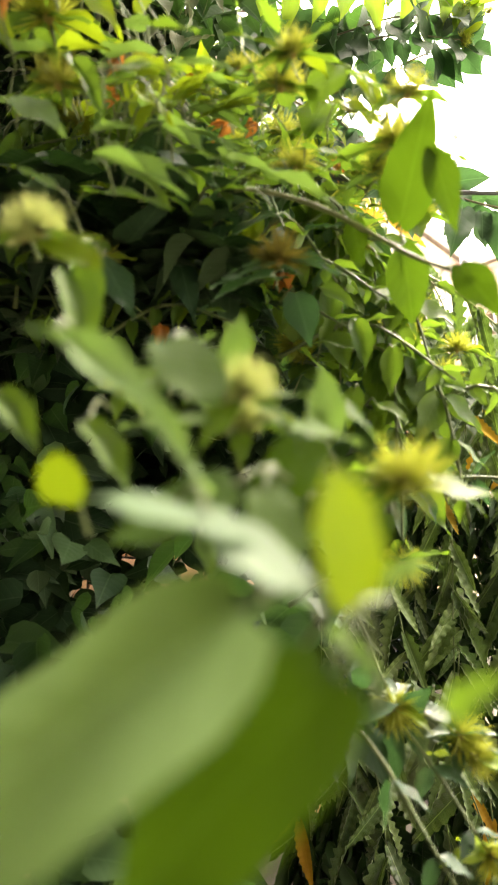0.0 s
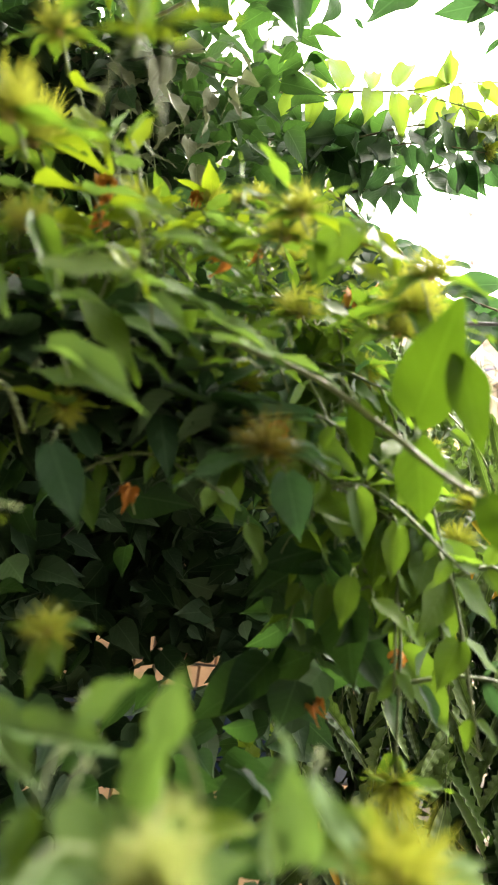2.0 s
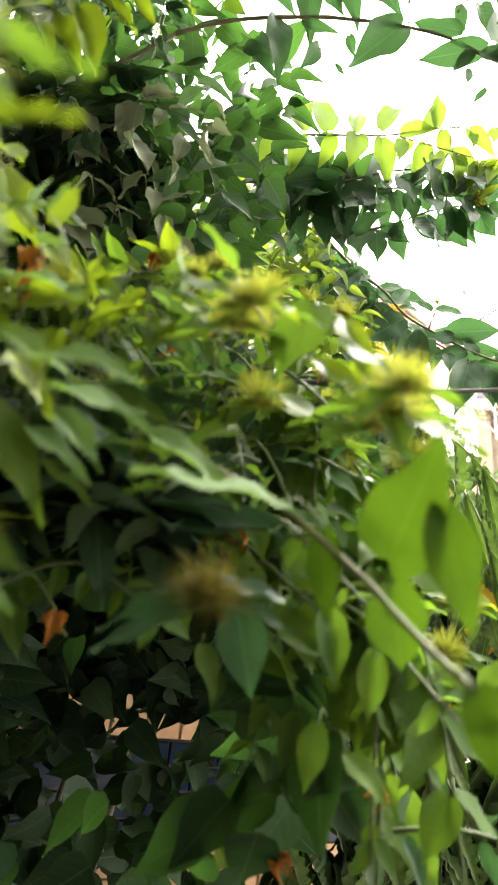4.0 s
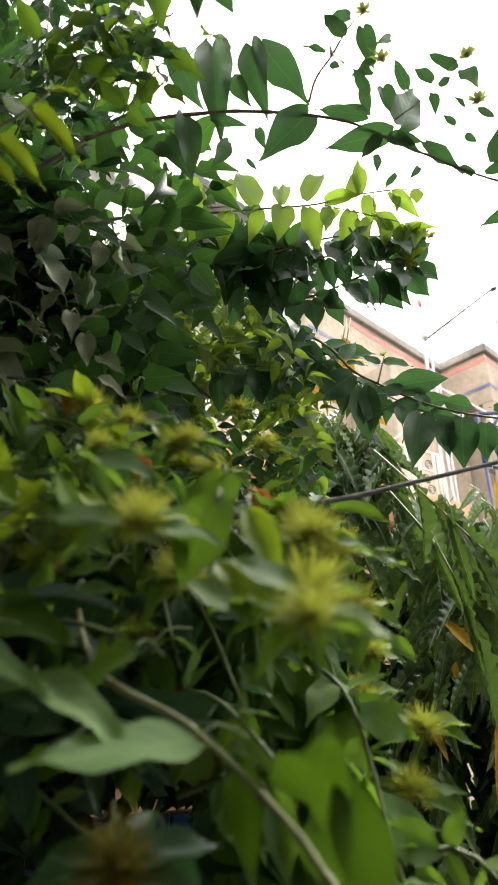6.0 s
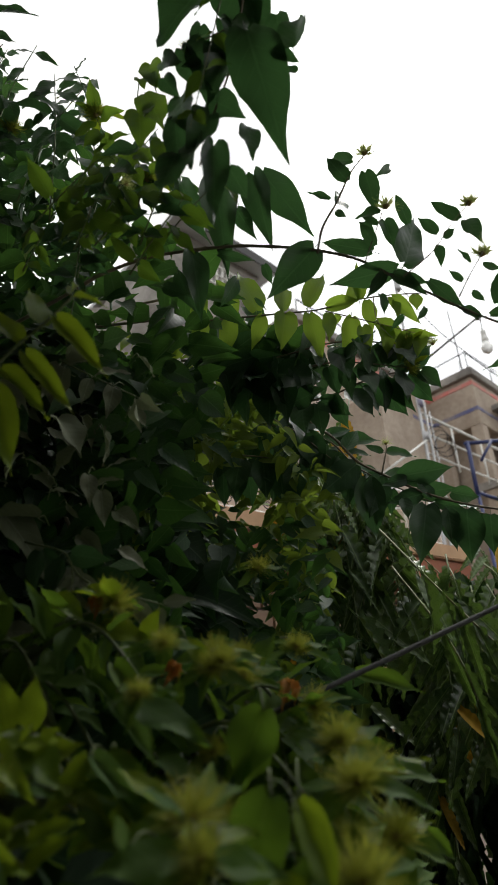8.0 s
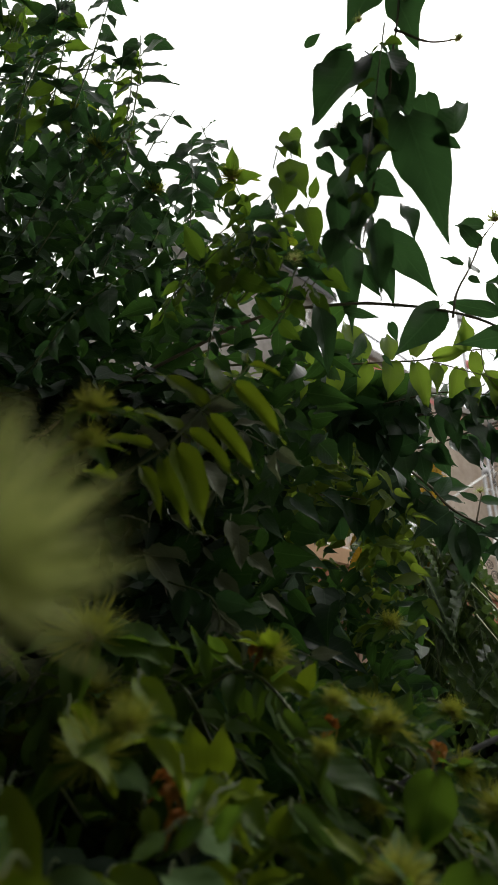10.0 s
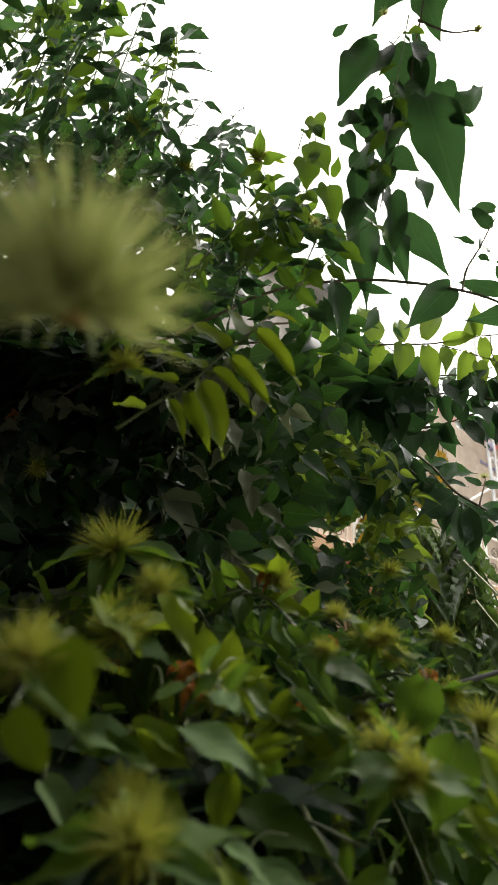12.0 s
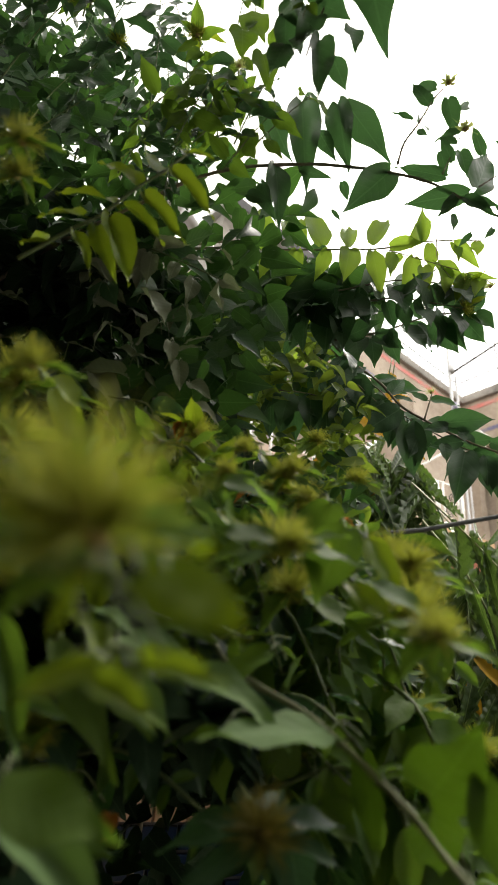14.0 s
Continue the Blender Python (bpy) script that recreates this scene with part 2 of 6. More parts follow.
def tube_mesh(name, points, r0, r1, sides=5, knots=0.0):
    """A tapered tube along points; knots swells it now and then."""
    verts, faces = [], []
    count = len(points)
    for i, q in enumerate(points):
        ahead = (points[min(i + 1, count - 1)] - points[max(i - 1, 0)]).normalized()
        side = ahead.cross(Vector((0.3, 0.2, 0.93))).normalized()
        up = side.cross(ahead)
        r = r0 + (r1 - r0) * i / (count - 1)
        if knots and i % 4 == 0:
            r *= 1 + knots
        for k in range(sides):
            a = 2 * math.pi * k / sides
            verts.append(q + side * (r * math.cos(a)) + up * (r * math.sin(a)))
    for i in range(count - 1):
        for k in range(sides):
            j = (k + 1) % sides
            faces.append((i * sides + k, i * sides + j, (i + 1) * sides + j, (i + 1) * sides + k))
    faces.append(tuple(range(sides))[::-1])
    faces.append(tuple(range((count - 1) * sides, count * sides)))
    mesh = bpy.data.meshes.new(name)
    mesh.from_pydata([tuple(v) for v in verts], [], faces)
    for f in mesh.polygons:
        f.use_smooth = True
    return mesh


def rod(name, a, b, r, material, parent, sides=8, label=""):
    return link_mesh(name, tube_mesh(name, [Vector(a), Vector(b)], r, r, sides), parent, label, (material,))


def leaf_grid(profile, fold, curl, ripple, waves, seed, cols=5, scallop=0.0):
    """Rows of a leaf 1 long and 1 wide: vertices, faces and (u, v)."""
    r = random.Random(seed)
    verts, faces, uvs = [], [], []
    lean = r.uniform(-0.06, 0.06)
    for i, (v, half) in enumerate(profile):
        for c in range(cols):
            s = 2 * c / (cols - 1) - 1
            x = s * half * (1 + scallop * math.sin(waves * 2 * math.pi * v + seed + (2.0 if s > 0 else 0.0))) + lean * v * v
            wave = ripple * math.sin(waves * 2 * math.pi * v + seed + (2.0 if s > 0 else 0.0)) * s * s
            z = fold * abs(x) - curl * v * v + wave + r.uniform(-0.004, 0.004)
            verts.append((x, v - 0.09 * abs(s) ** 2 * (1 - v) ** 5 * (half > 0.05), z))
            uvs.append((0.5 + s * 0.5 * min(1, half / 0.5 + 0.001), v))
    for i in range(len(profile) - 1):
        for c in range(cols - 1):
            a = i * cols + c
            faces.append((a, a + 1, a + cols + 1, a + cols))
    base = len(verts)
    for v, w in ((-0.16, 0.012), (0.02, 0.014)):
        for k in range(3):
            a = 2 * math.pi * k / 3
            verts.append((w * math.cos(a), v, w * math.sin(a) - 0.01 - (0.05 if v < 0 else 0)))
            uvs.append((0.5, 0.0))
    for k in range(3):
        j = (k + 1) % 3
        faces.append((base + k, base + j, base + 3 + j, base + 3 + k))
    return verts, faces, uvs


def mesh_uv(name, verts, faces, uvs, material):
    mesh = bpy.data.meshes.new(name)
    mesh.from_pydata(verts, [], faces)
    layer = mesh.uv_layers.new(name="UVMap")
    idx = np.empty(len(mesh.loops), dtype=np.int32)
    mesh.loops.foreach_get("vertex_index", idx)
    layer.data.foreach_set("uv", np.asarray(uvs, dtype=np.float32)[idx].ravel())
    mesh.polygons.foreach_set("use_smooth", [True] * len(mesh.polygons))
    mesh.materials.append(material)
    return mesh


OVATE = [(0.0, 0.02), (0.03, 0.15), (0.08, 0.28), (0.16, 0.41), (0.27, 0.485), (0.38, 0.5), (0.50, 0.455), (0.62, 0.355), (0.74, 0.225), (0.85, 0.105), (0.93, 0.036), (1.0, 0.004)]
ROUND = [(0.0, 0.04), (0.04, 0.26), (0.10, 0.38), (0.2, 0.465), (0.34, 0.5), (0.5, 0.49), (0.64, 0.445), (0.77, 0.35), (0.87, 0.235), (0.94, 0.13), (1.0, 0.01)]
OVATE_LOW = [(0.0, 0.04), (0.07, 0.34), (0.2, 0.49), (0.36, 0.48), (0.56, 0.36), (0.78, 0.15), (1.0, 0.004)]
LANCE = [(i / 54, max(0.012, 0.5 * math.sin(math.pi * (i / 54) ** 0.68) ** 0.75)) for i in range(55)]
LANCE_LOW = [(i / 8, max(0.012, 0.5 * math.sin(math.pi * (i / 8) ** 0.68) ** 0.85)) for i in range(9)]


def leaf_set(name, material, profile=OVATE, count=5, fold=(0.04, 0.26), curl=(0.02, 0.26), ripple=0.035, waves=2.0, scallop=0.0):
    made = []
    for i in range(count):
        u = i / max(1, count - 1)
        grid = leaf_grid(profile, fold[0] + (fold[1] - fold[0]) * u, curl[0] + (curl[1] - curl[0]) * ((i * 2) % count) / count, ripple, waves, i + 3, 5, scallop)
        made.append(mesh_uv(name, *grid, material))
    return made


VINE = leaf_set("leaf", LEAF)
VINE_OLD = leaf_set("leaf", LEAF_DARK)
VINE_YOUNG = leaf_set("leaf", LEAF_YOUNG, fold=(0.05, 0.3))
VINE_DULL = leaf_set("leaf", LEAF_DULL, fold=(0.1, 0.35), curl=(0.05, 0.35), ripple=0.05)
VINE_SUN = leaf_set("leaf", LEAF_SUN, fold=(0.05, 0.3))
VINE_PALE = leaf_set("leaf", LEAF_PALE, fold=(0.05, 0.3))
VINE_CANE = leaf_set("leaf", LEAF_CANE, fold=(0.03, 0.1), curl=(0.0, 0.05))
VINE_YELLOW = leaf_set("leaf", LEAF_YELLOW, ROUND, 2, (0.03, 0.08), (0.0, 0.05), 0.015)
VINE_ROUND = leaf_set("leaf", LEAF_SHEEN, ROUND, 2, (0.04, 0.08), (0.02, 0.06), 0.02)
VINE_WIDE = leaf_set("leaf", LEAF_PALE, ROUND, 2, (0.01, 0.03), (0.02, 0.06), 0.02)
VINE_BROAD = leaf_set("leaf", LEAF_CANE, ROUND, 2, (0.04, 0.08), (0.02, 0.06), 0.02)
LONG = leaf_set("leaf", LONG_LEAF, LANCE, 7, (0.1, 0.34), (0.02, 0.3), 0.022, 7.0, 0.11)
LONG_YELLOW = leaf_set("leaf", LONG_LEAF_YELLOW, LANCE, 2, (0.06, 0.16), (0.02, 0.1), 0.01, 9.0, 0.07)


def leaf_pose(base, tip, width, face, twist=0.0):
    """The pose that lays a unit leaf from base to tip, width times as wide as long, turned towards face."""
    base, tip = Vector(base), Vector(tip)
    y = tip - base
    length = y.length
    y.normalize()
    z = Vector(face) - y * Vector(face).dot(y)
    if z.length < 1e-4:
        z = Vector((0.1, -1, 0.2)) - y * Vector((0.1, -1, 0.2)).dot(y)
    z.normalize()
    if twist:
        z = Matrix.Rotation(twist, 3, y) @ z
    x = y.cross(z)
    m = Matrix((x * (length * width), y * length, z * length)).transposed().to_4x4()
    m.translation = base
    return m


def put_leaf(meshes, parent, base, tip, width, face=(0, -0.8, 0.6), twist=0.0, name="leaf"):
    ob = new(name, rng.choice(meshes))
    ob.parent = parent
    ob.matrix_basis = leaf_pose(base, tip, width, face, twist)
    return ob


def flower_mesh(seed, hairs=380, name="flower_head", hair=None, thick=1.0):
    """A burst of soft curved filaments round a small brown centre, 1 in radius."""
    r = random.Random(seed)
    verts, faces, uvs, slots = [], [], [], []
    for i in range(hairs):
        z = r.uniform(-0.35, 1.0)
        a = r.uniform(0, 2 * math.pi)
        d = Vector((math.sqrt(1 - z * z * 0.98) * math.cos(a), math.sqrt(1 - z * z * 0.98) * math.sin(a), z)).normalized()
        side = d.cross(Vector((r.uniform(-1, 1), r.uniform(-1, 1), r.uniform(-1, 1)))).normalized()
        bend = d.cross(side) * r.uniform(-0.22, 0.22) + Vector((0, 0, r.uniform(0.0, 0.14)))
        long, wide = r.uniform(0.4, 1.0), thick * r.uniform(0.006, 0.012)
        first = len(verts)
        for s, w in ((0.10, 0.7), (0.45, 1.0), (0.8, 0.8)):
            q = d * (s * long) + bend * s * s
            verts += [tuple(q - side * wide * w), tuple(q + side * wide * w)]
            uvs += [(0.42, s), (0.58, s)]
        verts.append(tuple(d * long + bend))
        uvs.append((0.5, 1.0))
        faces += [(first, first + 1, first + 3, first + 2), (first + 2, first + 3, first + 5, first + 4), (first + 4, first + 5, first + 6)]
        slots += [0, 0, 0]
    for i in range(9):
        # short bracts round the foot
        a = 2 * math.pi * i / 9 + r.uniform(-0.2, 0.2)
        out, along = Vector((math.cos(a), math.sin(a), 0)), Vector((-math.sin(a), math.cos(a), 0))
        first = len(verts)
        reach = r.uniform(0.4, 0.7)
        for q in (out * 0.05 - along * 0.05, out * 0.05 + along * 0.05, out * reach * 0.6 + along * 0.1 + Vector((0, 0, 0.1)), out * reach + Vector((0, 0, 0.22)), out * reach * 0.6 - along * 0.1 + Vector((0, 0, 0.1))):
            verts.append(tuple(q))
            uvs.append((0.5, 0.5))
        faces.append((first, first + 1, first + 2, first + 3, first + 4))
        slots.append(0)
    first = len(verts)
    for ring, (z, w) in enumerate(((-0.16, 0.05), (-0.05, 0.15), (0.08, 0.17), (0.2, 0.09))):
        for k in range(7):
            a = 2 * math.pi * k / 7
            verts.append((w * math.cos(a), w * math.sin(a), z))
            uvs.append((0.5, 0.5))
    for ring in range(3):
        for k in range(7):
            j = (k + 1) % 7
            faces.append((first + ring * 7 + k, first + ring * 7 + j, first + ring * 7 + 7 + j, first + ring * 7 + 7 + k))
            slots.append(1)
    mesh = mesh_uv(name, verts, faces, uvs, hair or FILAMENT)
    mesh.materials.append(CALYX)
    mesh.polygons.foreach_set("material_index", slots)
    return mesh


FLOWERS = [flower_mesh(s, thick=1.3) for s in (1, 2, 3)]
FLOWERS_PALE = [flower_mesh(s, 520, hair=FILAMENT_PALE, thick=1.8) for s in (6, 7)]
FLOWERS_OLD = [flower_mesh(8, thick=1.2, hair=FILAMENT_OLD)]
BUDS = [flower_mesh(s, 110, "bud", FILAMENT_PALE) for s in (4, 5)]


def put_flower(parent, at, radius, up=(0, -0.3, 1), meshes=None, name="flower_head"):
    ob = new(name, rng.choice(meshes or FLOWERS))
    ob.parent = parent
    q = Vector(up).normalized().to_track_quat("Z", "Y") @ Euler((0, 0, rng.uniform(0, 6))).to_quaternion()
    ob.matrix_basis = Matrix.LocRotScale(Vector(at), q, (radius,) * 3)
    return ob


def put_dry(parent, at, size):
    """A withered orange bloom: a few crumpled petals."""
    ob = new("dry_bloom", DRY_MESH)
    ob.parent = parent
    ob.matrix_basis = Matrix.LocRotScale(Vector(at), Euler([rng.uniform(-0.6, 0.6), rng.uniform(-0.6, 0.6), rng.uniform(0, 6)]), (size,) * 3)
    return ob


def dry_mesh():
    verts, faces, uvs = [], [], []
    r = random.Random(5)
    for i in range(7):
        m = leaf_pose((0, 0, 0.1), (math.cos(i * 0.9) * 0.7, math.sin(i * 0.9) * 0.7, r.uniform(-1.0, 0.3)), 0.45, (r.uniform(-1, 1), r.uniform(-1, 1), 1))
        v, f, u = leaf_grid(OVATE_LOW, 0.9, 0.5, 0.12, 1.5, i, 3)
        faces += [tuple(k + len(verts) for k in q) for q in f]
        verts += [tuple(m @ Vector(q)) for q in v]
        uvs += u
    return mesh_uv("dry_bloom", verts, faces, uvs, DRY)


DRY_MESH = dry_mesh()


def shoot(parent, points, pairs, length, width=0.55, meshes=None, droop=0.5, flower=0.0, dry=0.0, r0=0.0022, face=(0, -0.8, 0.6), stem=None, grow=0.55, name="shoot"):
    """A shoot of the climber: a stem with pairs of opposite leaves, smaller towards its end, and a flower head there."""
    line = smooth_line(points, 5)
    ob = link_mesh(name, tube_mesh(name, line, r0, r0 * 0.45, 5, 0.25), parent, "", (stem or STEM,))
    meshes = meshes or VINE
    for i in range(pairs):
        u = (i + 0.6) / pairs
        k = u * (len(line) - 1)
        q = line[int(k)].lerp(line[min(int(k) + 1, len(line) - 1)], k % 1)
        ahead = (line[min(int(k) + 1, len(line) - 1)] - line[max(int(k) - 1, 0)]).normalized()
        side = ahead.cross(Vector((rng.uniform(-0.4, 0.4), -1, rng.uniform(-0.2, 0.5)))).normalized()
        if i % 2:
            side = (side * 0.8 + ahead.cross(side) * rng.uniform(-0.6, 0.6)).normalized()
        size = length * (1 - grow * u) * rng.uniform(0.65, 1.25)
        for sign in (1, -1):
            if rng.random() < 0.07:
                continue
            d = (side * sign + ahead * rng.uniform(0.1, 0.6) + Vector((0, rng.uniform(-0.35, 0.2), -droop * rng.uniform(0.1, 1.9)))).normalized()
            put_leaf(meshes, ob, q + d * size * 0.14, q + d * size * 1.1, width * rng.uniform(0.85, 1.15), Vector(face) + Vector((rng.uniform(-0.6, 0.6), rng.uniform(-0.4, 0.4), rng.uniform(-0.3, 0.5))), rng.uniform(-0.5, 0.5))
        if rng.random() < dry:
            put_dry(ob, q + Vector((0, -0.01, 0.005)), rng.uniform(0.012, 0.018))
    if rng.random() < flower:
        end = (line[-1] - line[-3]).normalized()
        put_flower(ob, line[-1], rng.uniform(0.02, 0.028), end + Vector((0, -0.4, 0.5)))
        for i in range(4):
            a = i * math.pi / 2 + rng.random()
            d = (Vector((math.cos(a), math.sin(a), rng.uniform(-0.15, 0.45)))).normalized()
            put_leaf(VINE_YOUNG if rng.random() < 0.3 else meshes, ob, line[-1], line[-1] + d * rng.uniform(0.03, 0.05), 0.42, (0, -0.3, 1))
    return ob


def inside(x, z, poly):
    hit = False
    for (ax, az_), (bx, bz) in zip(poly, poly[1:] + poly[:1]):
        if (az_ > z) != (bz > z) and x < (bx - ax) * (z - az_) / (bz - az_) + ax:
            hit = not hit
    return hit


def leaf_mass(name, poly, depth, spread, count, size, material, parent, seed, profile=OVATE_LOW, width=(0.5, 0.7), droop=0.7, label="", keep=None, ripple=0.03, waves=1.0, tilt=(-0.2, 0.9)):
    """Many leaves joined in one mesh, strewn through a slab over a plan in x and z; depth(x, z) is the middle of the slab."""
    r = random.Random(seed)
    xs, zs = [p[0] for p in poly], [p[1] for p in poly]
    grids = [leaf_grid(profile, 0.1 + 0.08 * i, 0.05 + 0.08 * i, ripple, waves, i, 3) for i in range(4)]
    grids = [(np.array(v), np.array(f[:-3]), np.array(u)) for v, f, u in grids]
    V, F, U, at, made = [], [], [], 0, 0
    while made < count:
        x, z = r.uniform(min(xs), max(xs)), r.uniform(min(zs), max(zs))
        if not inside(x, z, poly) or (keep and r.random() > keep(x, z)):
            continue
        made += 1
        base = Vector((x, depth(x, z) + max(-1.5, min(1.5, r.gauss(0, 1))) * spread, z))
        a = r.uniform(0, 2 * math.pi)
        d = Vector((math.cos(a), 0.6 * math.sin(a), -droop * r.uniform(0.2, 1.8) + 0.2)).normalized()
        m = np.array(leaf_pose(base, base + d * size * r.uniform(0.6, 1.3), r.uniform(*width), (r.uniform(-0.7, 0.7), -0.9, r.uniform(*tilt))))
        v, f, u = r.choice(grids)
        V.append(v @ m[:3, :3].T + m[:3, 3])
        F.append(f + at)
        U.append(u)
        at += len(v)
    mesh = mesh_uv(name, np.concatenate(V).tolist(), np.concatenate(F).tolist(), np.concatenate(U), material)
    ob = link_mesh(name, mesh, parent, label)
    ob["kind"] = "stuff"
    return ob

# ---- ground ----
bm = bmesh.new()
bmesh.ops.create_grid(bm, x_segments=60, y_segments=60, size=600)
for v in bm.verts:
    v.co.z = 0.02 * noise.noise(v.co * 0.3)
tagged(part("ground", bm, EARTH), "bare brown earth around the house and the plants", "ground", kind="structure")

# ---- unseen house walls and eave behind and above, added to cut sky light ----
tagged(part("unseen_wall_south", box_bm(-2.2, -1.3, -0.1, 3.2, -1.05, 3.448), WALL_DARK), "unseen grey wall added behind the viewpoint to cut light", "wall", kind="structure")
tagged(part("unseen_wall_west", box_bm(-2.2, -1.048, -0.1, -1.98, 1.6, 3.446), WALL_DARK), "unseen grey side wall added beside the climber to cut light", "wall", kind="structure")
tagged(part("unseen_eave", box_bm(-2.2, -1.3, 3.45, 3.2, 0.30, 3.62), CONCRETE_GREY), "unseen concrete slab added above the viewpoint to block sky light", "eave", kind="structure")

# ---- neighbouring house: tiled wall, ledge and white railing ----
HOUSE = Matrix(((0.823, -0.568, 0, 0.0), (0.568, 0.823, 0, 2.35), (0, 0, 1, 0), (0, 0, 0, 1)))
LEDGE_AT = Matrix.Translation((0, 0, -0.115)) @ HOUSE
wall = tagged(part("wall_tiled", box_bm(-4.0, 0.012, -0.1, 1.04, 0.25, 2.962, 0.0, HOUSE), GROUT), "house wall clad in peach and dark blue tiles", "wall", kind="structure")
tagged(part("wall_upper", box_bm(-4.0, 0.35, 3.17, 1.2, 0.6, 3.62, 0.01, LEDGE_AT), CONCRETE), "low plastered wall behind the balcony railing", "wall", kind="structure")

ledge = thing("balcony_ledge", "projecting sandstone-coloured balcony ledge with terracotta underside", "ledge", kind="structure")
part("slab", box_bm(-4.0, -0.25, 3.09, 1.05, 0.9, 3.16, 0.006, LEDGE_AT), LEDGE, ledge)
part("soffit", box_bm(-4.0, -0.235, 2.98, 1.045, 0.010, 3.087, 0.008, LEDGE_AT), SOFFIT, ledge)


def railing_panel(x):
    """One panel of the white railing with a dark scroll in its middle."""
    p = thing("railing_panel", "white painted metal railing panel with dark scrollwork", "railing", "panels of the balcony railing")
    y, z0, z1, w = -0.17, 3.16, 3.43, 0.17
    for a, b in (((x, y, z0), (x, y, z1)), ((x + w, y, z0), (x + w, y, z1)), ((x, y, z1), (x + w, y, z1)), ((x, y, z0 + 0.03), (x + w, y, z0 + 0.03)),
                 ((x + w * 0.2, y, z0 + 0.03), (x + w * 0.2, y, z1)), ((x + w * 0.8, y, z0 + 0.03), (x + w * 0.8, y, z1)), ((x + w * 0.2, y, z0 + 0.17), (x + w * 0.8, y, z0 + 0.17))):
        rod("bar", LEDGE_AT @ Vector(a), LEDGE_AT @ Vector(b), 0.0062, RAIL_WHITE, p, 6)
    for s, cz in ((1, z0 + 0.07), (-1, z0 + 0.12), (1, z0 + 0.20)):
        line = []
        for i in range(22):
            a = i * 0.55
            r = 0.028 * (1 - i / 26)
            line.append(LEDGE_AT @ Vector((x + w / 2 + s * 0.012 + r * math.cos(a) * s, y, cz + r * math.sin(a))))
        link_mesh("scroll", tube_mesh("scroll", line, 0.003, 0.002, 4), p, "black iron scroll", (BLACK,))


for i in range(13):
    railing_panel(-1.45 + i * 0.185)

# ---- unfinished building with painted bands ----
S2 = math.sqrt(0.5)
BLOCK = Matrix(((S2, -S2, 0, 3.44), (S2, S2, 0, 8.5), (0, 0, 1, 0), (0, 0, 0, 1)))
building = thing("unfinished_building", "unfinished plastered building with red and blue painted bands", "building", at=(0.065, 0, -0.434))
part("wall", box_bm(0.35, 0.35, 0, 4.0, 4.2, 7.25, 0.0, BLOCK), CONCRETE, building)
part("wall", box_bm(0.0, 0.0, 7.18, 4.0, 4.2, 8.12, 0.01, BLOCK), CONCRETE, building)
part("wall", box_bm(-3.55, 0.87, 0, -0.003, 4.2, 8.12, 0.01, BLOCK), CONCRETE, building)
part("bay", box_bm(-2.69, 0.15, 0, -1.86, 0.868, 6.87, 0.015, BLOCK), CONCRETE, building, "plain plastered bay standing out of the wall")
for x, y in ((0.0, 0.0), (0.0, 0.70), (1.1, 0.0), (2.4, 0.0)):
    part("pier", box_bm(x, y, 0, x + 0.2, y + 0.2, 7.178, 0.008, BLOCK), CONCRETE, building)
for z in (6.0, 4.4, 2.8):
    part("floor_slab", box_bm(-0.04, -0.04, z, 4.0, 0.347, z + 0.14, 0.008, BLOCK), CONCRETE_GREY, building)
part("canopy_slab", box_bm(0.55, -0.75, 7.62, 1.7, -0.002, 7.72, 0.008, BLOCK), CONCRETE_GREY, building)
part("canopy_slab", box_bm(0.55, -0.55, 7.05, 2.2, -0.002, 7.15, 0.008, BLOCK), CONCRETE_GREY, building)
part("roof_edge", box_bm(-0.07, -0.07, 8.122, 4.05, 4.25, 8.28, 0.01, BLOCK), CONCRETE_GREY, building, "dark grey concrete roof edge")
part("roof_edge", box_bm(-3.6, 0.80, 8.122, -0.072, 4.25, 8.28, 0.01, BLOCK), CONCRETE_GREY, building, "dark grey concrete roof edge")
part("parapet", box_bm(-3.55, 0.95, 8.28, -0.3, 1.10, 8.42, 0.01, BLOCK), CONCRETE_GREY, building)
for name, z0, z1, mat, lab in (("red_band", 7.96, 8.04, BAND_RED, "faded red painted band"), ("blue_band", 7.45, 7.52, BAND_BLUE, "blue painted band")):
    part(name, box_bm(-0.006, -0.006, z0, 3.9, 0.0, z1, 0.0, BLOCK), mat, building, lab)
    part(name, box_bm(-0.006, 0.0, z0, 0.0, 0.866, z1, 0.0, BLOCK), mat, building, lab)
    part(name, box_bm(-3.5, 0.864, z0, -0.008, 0.87, z1, 0.0, BLOCK), mat, building, lab)
part("red_band", box_bm(-2.0, 0.864, 3.9, -0.01, 0.87, 3.98, 0.0, BLOCK), BAND_RED, building, "faded red painted band")
for x in (-3.4, -2.6, -1.6, -0.6):
    rod("rail_post", BLOCK @ Vector((x, 0.9, 8.28)), BLOCK @ Vector((x, 0.9, 8.62)), 0.014, STEEL, building, 6)
for x in (0.0, 0.9, 1.8, 2.7):
    rod("rail_post", BLOCK @ Vector((x, 0.0, 8.28)), BLOCK @ Vector((x, 0.0, 8.64)), 0.014, STEEL, building, 6)
rod("top_rail", BLOCK @ Vector((-3.4, 0.9, 8.62)), BLOCK @ Vector((0, 0.9, 8.62)), 0.013, BLACK, building, 6)
rod("top_rail", BLOCK @ Vector((0, 0.9, 8.62)), BLOCK @ Vector((0, 0, 8.64)), 0.013, BLACK, building, 6)
